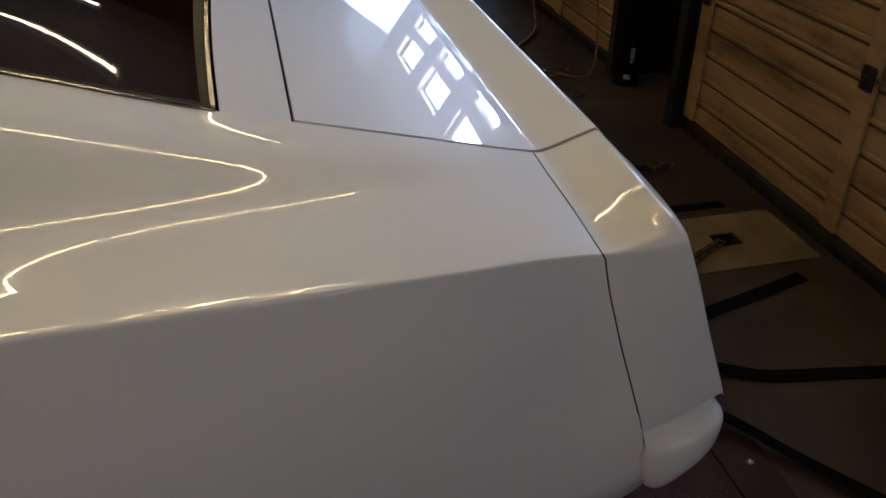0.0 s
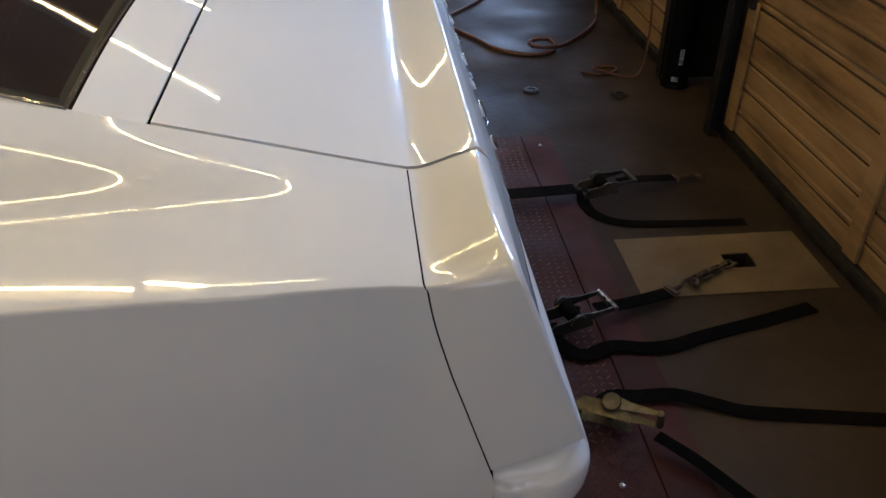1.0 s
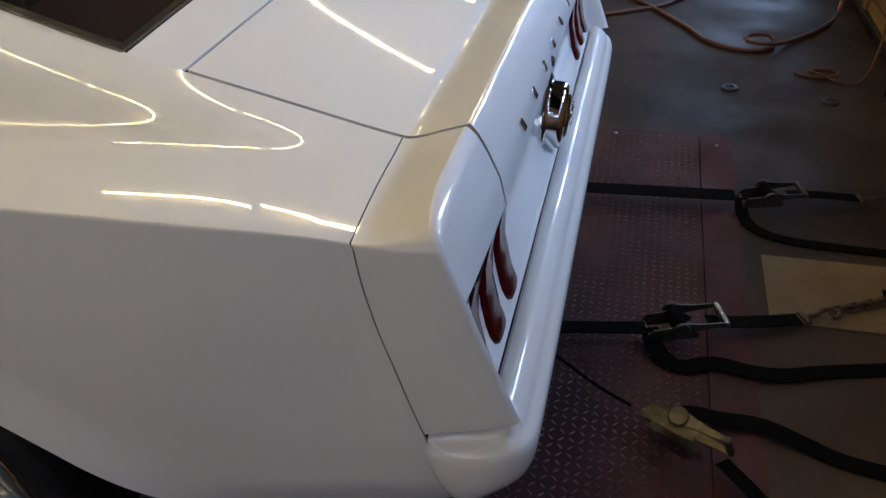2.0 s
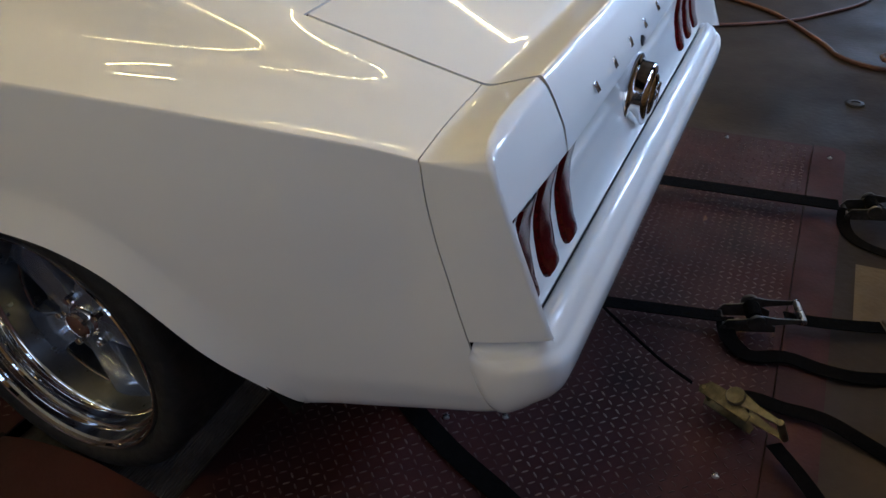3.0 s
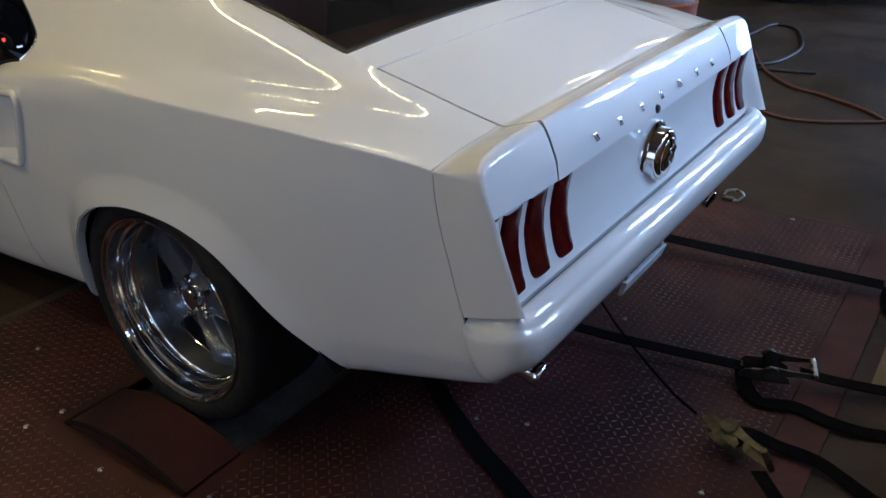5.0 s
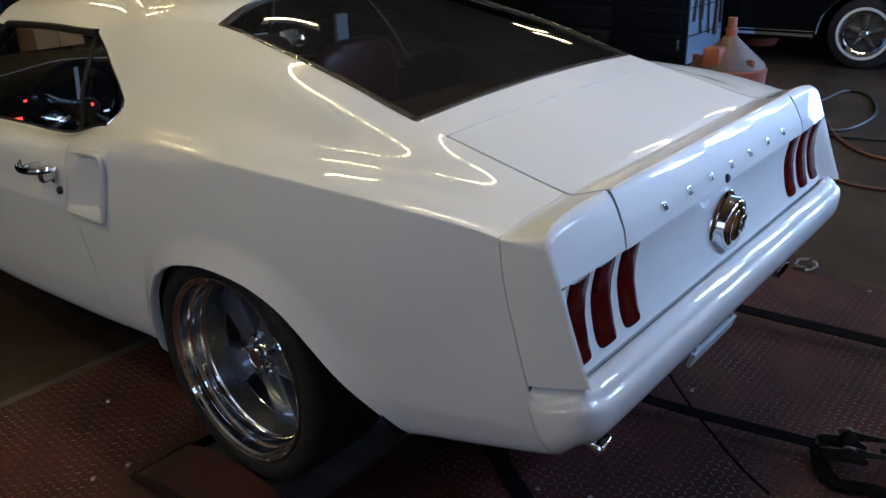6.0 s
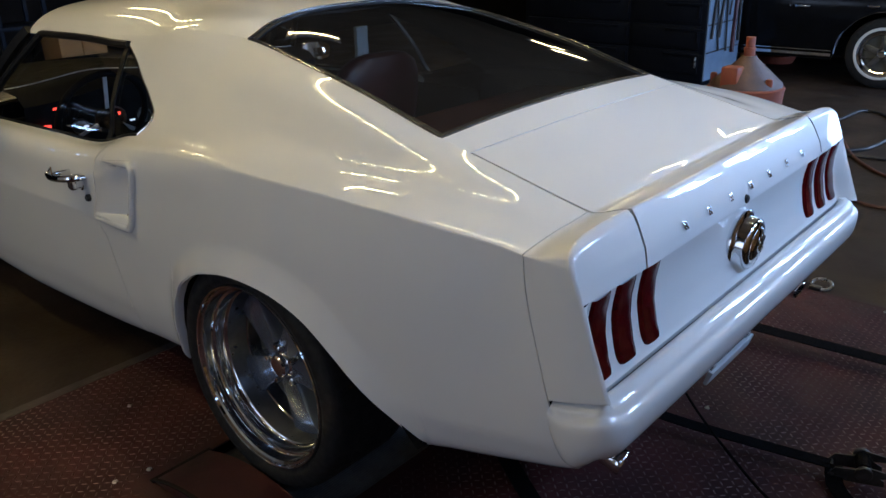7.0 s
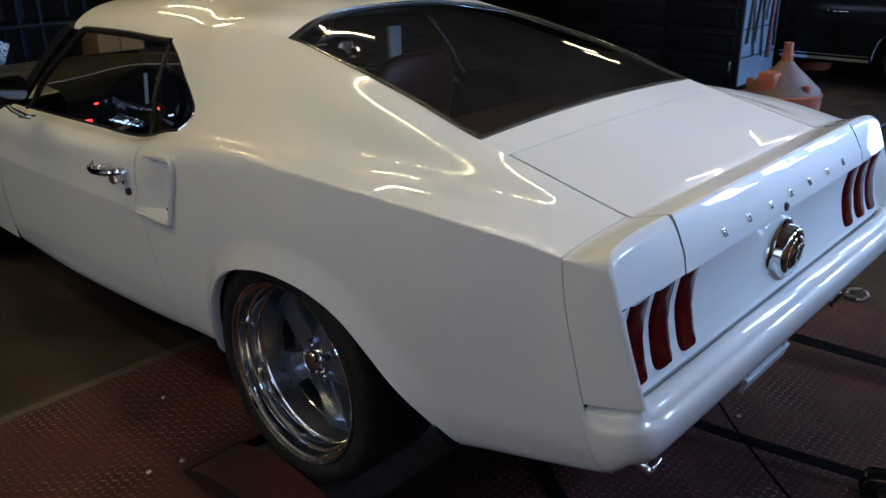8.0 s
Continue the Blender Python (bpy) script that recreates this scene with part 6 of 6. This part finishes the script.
cabinet = thing("tool_cabinet", "large black steel tool cabinet with drawers", "cabinet")
bm = bmesh.new()
box(bm, (-2.6, 5.95, 0.80), (2.08, 0.86, 1.55), 0.01)
part("carcass", bm, CABINET, cabinet)
bm = bmesh.new()
box(bm, (-1.553, 5.93, 0.80), (0.012, 0.78, 1.45), 0.002)
side_board = part("side_panel", bm, PEGBOARD, cabinet, "pale blue side panel hung with tools", 0)
for z in (0.34, 0.60, 0.98):
    bm = bmesh.new()
    box(bm, (-1.544, 5.93, z), (0.01, 0.76, 0.012), 0.002)
    part("tool_rail", bm, GRIME, side_board)
for i, (y, z, h, w, lean) in enumerate(((5.64, 0.78, 0.62, 0.028, 0.04), (5.72, 0.62, 0.55, 0.022, -0.05), (5.82, 0.80, 0.66, 0.034, 0.06), (5.93, 0.62, 0.60, 0.022, -0.03), (6.03, 0.86, 0.40, 0.02, 0.05), (6.13, 0.66, 0.74, 0.044, 0.02), (6.23, 0.62, 0.46, 0.03, -0.02))):
    bm = bmesh.new()
    tube(bm, [Vector((-1.528, y - lean, z - h / 2)), Vector((-1.530, y, z)), Vector((-1.528, y + lean, z + h / 2))], lambda t, w=w: w * (0.35 + 0.45 * abs(t - 0.35)), 6)
    box(bm, (-1.528, y + lean, z + h / 2), (0.022, w * 2.0, w * 1.4), 0.005)
    part("hanging_tool", bm, RED_VINYL if i == 5 else GRIME, side_board)
for col, (xa, xb) in enumerate(((-3.6, -2.35), (-2.33, -1.60))):
    for k in range(6):
        z = 0.14 + 0.235 * k
        bm = bmesh.new()
        box(bm, ((xa + xb) / 2, 5.512, z + 0.11), (xb - xa - 0.02, 0.02, 0.215), 0.006)
        dr = part("drawer", bm, CABINET, cabinet)
        bm = bmesh.new()
        box(bm, ((xa + xb) / 2 + 0.2, 5.492, z + 0.18), (0.4 if col else 0.6, 0.02, 0.022), 0.005)
        part("drawer_handle", bm, CABINET, dr)
        bm = bmesh.new()
        box(bm, (xb - 0.03, 5.497, z + 0.12), (0.018, 0.012, 0.11), 0.003)
        part("drawer_catch", bm, STEEL if col and k in (0, 3) else CABINET, dr)


def parked_car():
    c = thing("parked_car", "glossy black classic car with chrome sill trim and whitewall tyres", "car", pose(-0.24, 6.42, 0))
    bm = bmesh.new()
    wheels = (0.0, -2.85)
    def bottom(x):
        z = 0.24
        for w in wheels:
            d = abs(x - w)
            if d < 0.40:
                z = max(z, 0.30 + math.sqrt(0.40 ** 2 - d * d))
        return z
    for side in (0, 1):
        rows = []
        for x in spread(-3.75, 1.15, 130):
            b = bottom(x)
            zs = [b + (0.92 - b) * t for t in spread(0, 1, 8)]
            bulge = lambda z: 0.05 * math.sin(math.pi * min(1, max(0, (z - 0.2) / 0.8)))
            row = [Vector((x, (0.03 - bulge(z)) if side == 0 else (1.70 + bulge(z)), z)) for z in zs]
            rows.append(row)
        grid(bm, rows, flip=side == 1)
    rows = [[Vector((x, 0.03, 0.92)), Vector((x, 0.15, 0.97)), Vector((x, 0.87, 1.0)), Vector((x, 1.58, 0.97)), Vector((x, 1.70, 0.92))] for x in spread(-3.75, 1.15, 20)]
    grid(bm, rows)
    for x in (-3.75, 1.15):
        rows = [[Vector((x, 0.03 + 1.67 * t, z)) for t in spread(0, 1, 4)] for z in (0.3, 0.6, 0.92)]
        grid(bm, rows)
    part("body", bm, GLOSS_BLACK, c)
    bm = bmesh.new()
    rows = [[Vector((x, 0.87 + w * s, z)) for s in spread(-1, 1, 6)] for x, w, z in ((-2.4, 0.7, 0.97), (-1.85, 0.58, 1.38), (-1.2, 0.57, 1.42), (-0.5, 0.58, 1.38), (0.35, 0.7, 0.98))]
    grid(bm, rows)
    part("cabin", bm, GLOSS_BLACK, c)
    bm = bmesh.new()
    ribbon(bm, [Vector((x, -0.005, 0.285)) for x in spread(-2.42, -0.43, 8)], 0.028, 0.01, roll=math.pi / 2)
    part("sill_trim", bm, CHROME, c, "bright chrome sill moulding")
    for w in wheels:
        bm = bmesh.new()
        tube(bm, [Vector((w + 0.405 * math.cos(a), -0.008, 0.30 + 0.405 * math.sin(a))) for a in np.linspace(0, math.pi, 30)], 0.009, 6)
        part("arch_trim", bm, CHROME, c)
    bm = bmesh.new()
    tube(bm, smooth_line([(-0.16, -0.03, 0.755), (-0.12, -0.045, 0.75), (-0.06, -0.03, 0.752)], 0.02), 0.008, 8)
    part("side_badge", bm, CHROME, c)
    bm = bmesh.new()
    box(bm, (-0.74, -0.045, 0.735), (0.13, 0.018, 0.018), 0.006)
    box(bm, (-0.80, -0.03, 0.735), (0.02, 0.04, 0.02), 0.005)
    box(bm, (-0.68, -0.03, 0.735), (0.02, 0.04, 0.02), 0.005)
    part("door_handle", bm, CHROME, c, "bright chrome door handle")
    bm = bmesh.new()
    lathe(bm, [(0, -0.012), (0.014, -0.012), (0.017, -0.006), (0.017, 0.02)], 16, "Y")
    part("door_lock", bm, CHROME, c, loc=pose(-0.86, -0.02, 0.74))
    bm = bmesh.new()
    ribbon(bm, [Vector((x, -0.012, 0.325)) for x in spread(-2.42, -0.43, 8)], 0.008, 0.008, roll=math.pi / 2)
    part("sill_trim", bm, CHROME, c)
    for w in wheels:
        for side in (0, 1):
            turn = Matrix.Translation((w, 0.045 if side == 0 else 1.685, 0.32)) @ (Matrix() if side == 0 else flip_x)
            bm = bmesh.new()
            lathe(bm, [(0.20, 0.01), (0.215, -0.002), (0.29, -0.004), (0.318, 0.012), (0.325, 0.04), (0.325, 0.18), (0.30, 0.2), (0.2, 0.2)], 56, "Y")
            ty = part("wheel", bm, RUBBER, c, "whitewall tyre on a chrome wheel", loc=turn)
            bm = bmesh.new()
            lathe(bm, [(0.216, -0.0045), (0.222, -0.006), (0.236, -0.006), (0.242, -0.0045)], 56, "Y")
            part("whitewall", bm, WHITEWALL, ty)
            bm = bmesh.new()
            lathe(bm, [(0.212, 0.0), (0.2, 0.006), (0.19, 0.03), (0.175, 0.034), (0.168, 0.045), (0.165, 0.09)], 40, "Y")
            part("wheel_rim", bm, POLISHED, ty, "polished wheel rim")
            bm = bmesh.new()
            lathe(bm, [(0.0, 0.085), (0.12, 0.085), (0.17, 0.09)], 32, "Y")
            part("wheel_backing", bm, BARREL_GREY, ty)
            bm = bmesh.new()
            lathe(bm, [(0.0, 0.0), (0.03, 0.002), (0.042, 0.012), (0.05, 0.03), (0.05, 0.085)], 24, "Y")
            part("hub_cap", bm, CHROME, ty)
            for k in range(5):
                a = 2 * math.pi * k / 5 + 0.3
                bm = bmesh.new()
                box(bm, (0, 0, 0), (0.13, 0.03, 0.05), 0.010, Matrix.Rotation(-a, 4, "Y"))
                part("spoke", bm, RATCHET_DARK, ty, loc=pose(0.105 * math.cos(a), 0.05, 0.105 * math.sin(a)))
    bm = bmesh.new()
    rows = [[Vector((x, y, 0.26)) for y in (0.1, 1.6)] for x in (-3.6, 1.0)]
    grid(bm, rows)
    part("underside", bm, UNDERBODY, c)


parked_car()
pan = thing("drain_pan", "low orange-red plastic pan on the floor under the parked car", "drain pan", pose(-1.58, 7.55, -0.006))
bm = bmesh.new()
lathe(bm, [(0.0, 0.0), (0.19, 0.0), (0.215, 0.05), (0.225, 0.085), (0.235, 0.09), (0.235, 0.082), (0.21, 0.075), (0.185, 0.012), (0.0, 0.012)], 32)
part("basin", bm, PAN_RED, pan)
bm = bmesh.new()
tube(bm, smooth_line([(0.2, -0.05, 0.085), (0.27, -0.03, 0.10), (0.27, 0.03, 0.10), (0.2, 0.05, 0.085)], 0.02), 0.008, 6)
part("grip", bm, PAN_RED, pan)

# things ahead of the car, glimpsed past the windscreen
rack = thing("steel_rack", "dark blue steel rack against the end wall", "rack", pose(-6.0, 0.75, 0))
for x in (-0.2, 0.2):
    for y in (-0.45, -0.08, 0.10, 0.5):
        bm = bmesh.new()
        box(bm, (x, y, 0.95), (0.035, 0.035, 1.912), 0.004)
        part("upright", bm, BLUE_STEEL, rack)
for z in (0.3, 0.80, 1.3, 1.8):
    bm = bmesh.new()
    box(bm, (0, 0.02, z), (0.46, 1.0, 0.03), 0.004)
    part("shelf", bm, BLUE_STEEL, rack)
bm = bmesh.new()
M = Matrix.Translation((-4.0, -0.30, 0.445)) @ Matrix.Rotation(radians(-24), 4, "X")
for c, s in (((0, 0, 0), (0.006, 0.08, 0.98)), ((-0.015, 0.038, 0), (0.03, 0.006, 0.98)), ((-0.015, -0.038, 0), (0.03, 0.006, 0.98))):
    box(bm, c, s, 0.001)
for v in bm.verts:
    v.co = M @ v.co
solid("metal_channel", bm, STEEL, "bare slotted steel channel standing on the floor", "steel channel", smooth=0)
for (x, y, z, sx, sy, sz) in ((-5.7, 1.32, 0.205, 0.4, 0.34, 0.42), (-5.7, 1.30, 0.565, 0.36, 0.20, 0.30), (-5.7, 1.53, 0.55, 0.3, 0.22, 0.27)):
    b = thing("cardboard_box", "closed brown cardboard box in a stack", "box", pose(x, y, z), "stacked boxes")
    bm = bmesh.new()
    box(bm, (0, 0, 0), (sx, sy, sz), 0.004)
    part("carton", bm, CARDBOARD, b)
    bm = bmesh.new()
    box(bm, (0, 0, sz / 2 + 0.0005), (sx * 0.98, 0.05, 0.002))
    part("tape", bm, PALE, b)
bm = bmesh.new()
box(bm, (-3.3, 2.70, 0.39), (0.04, 0.125, 0.79), 0.006)
solid("leaning_board", bm, PEGBOARD, "blue-grey board standing on the floor", "board", smooth=0)
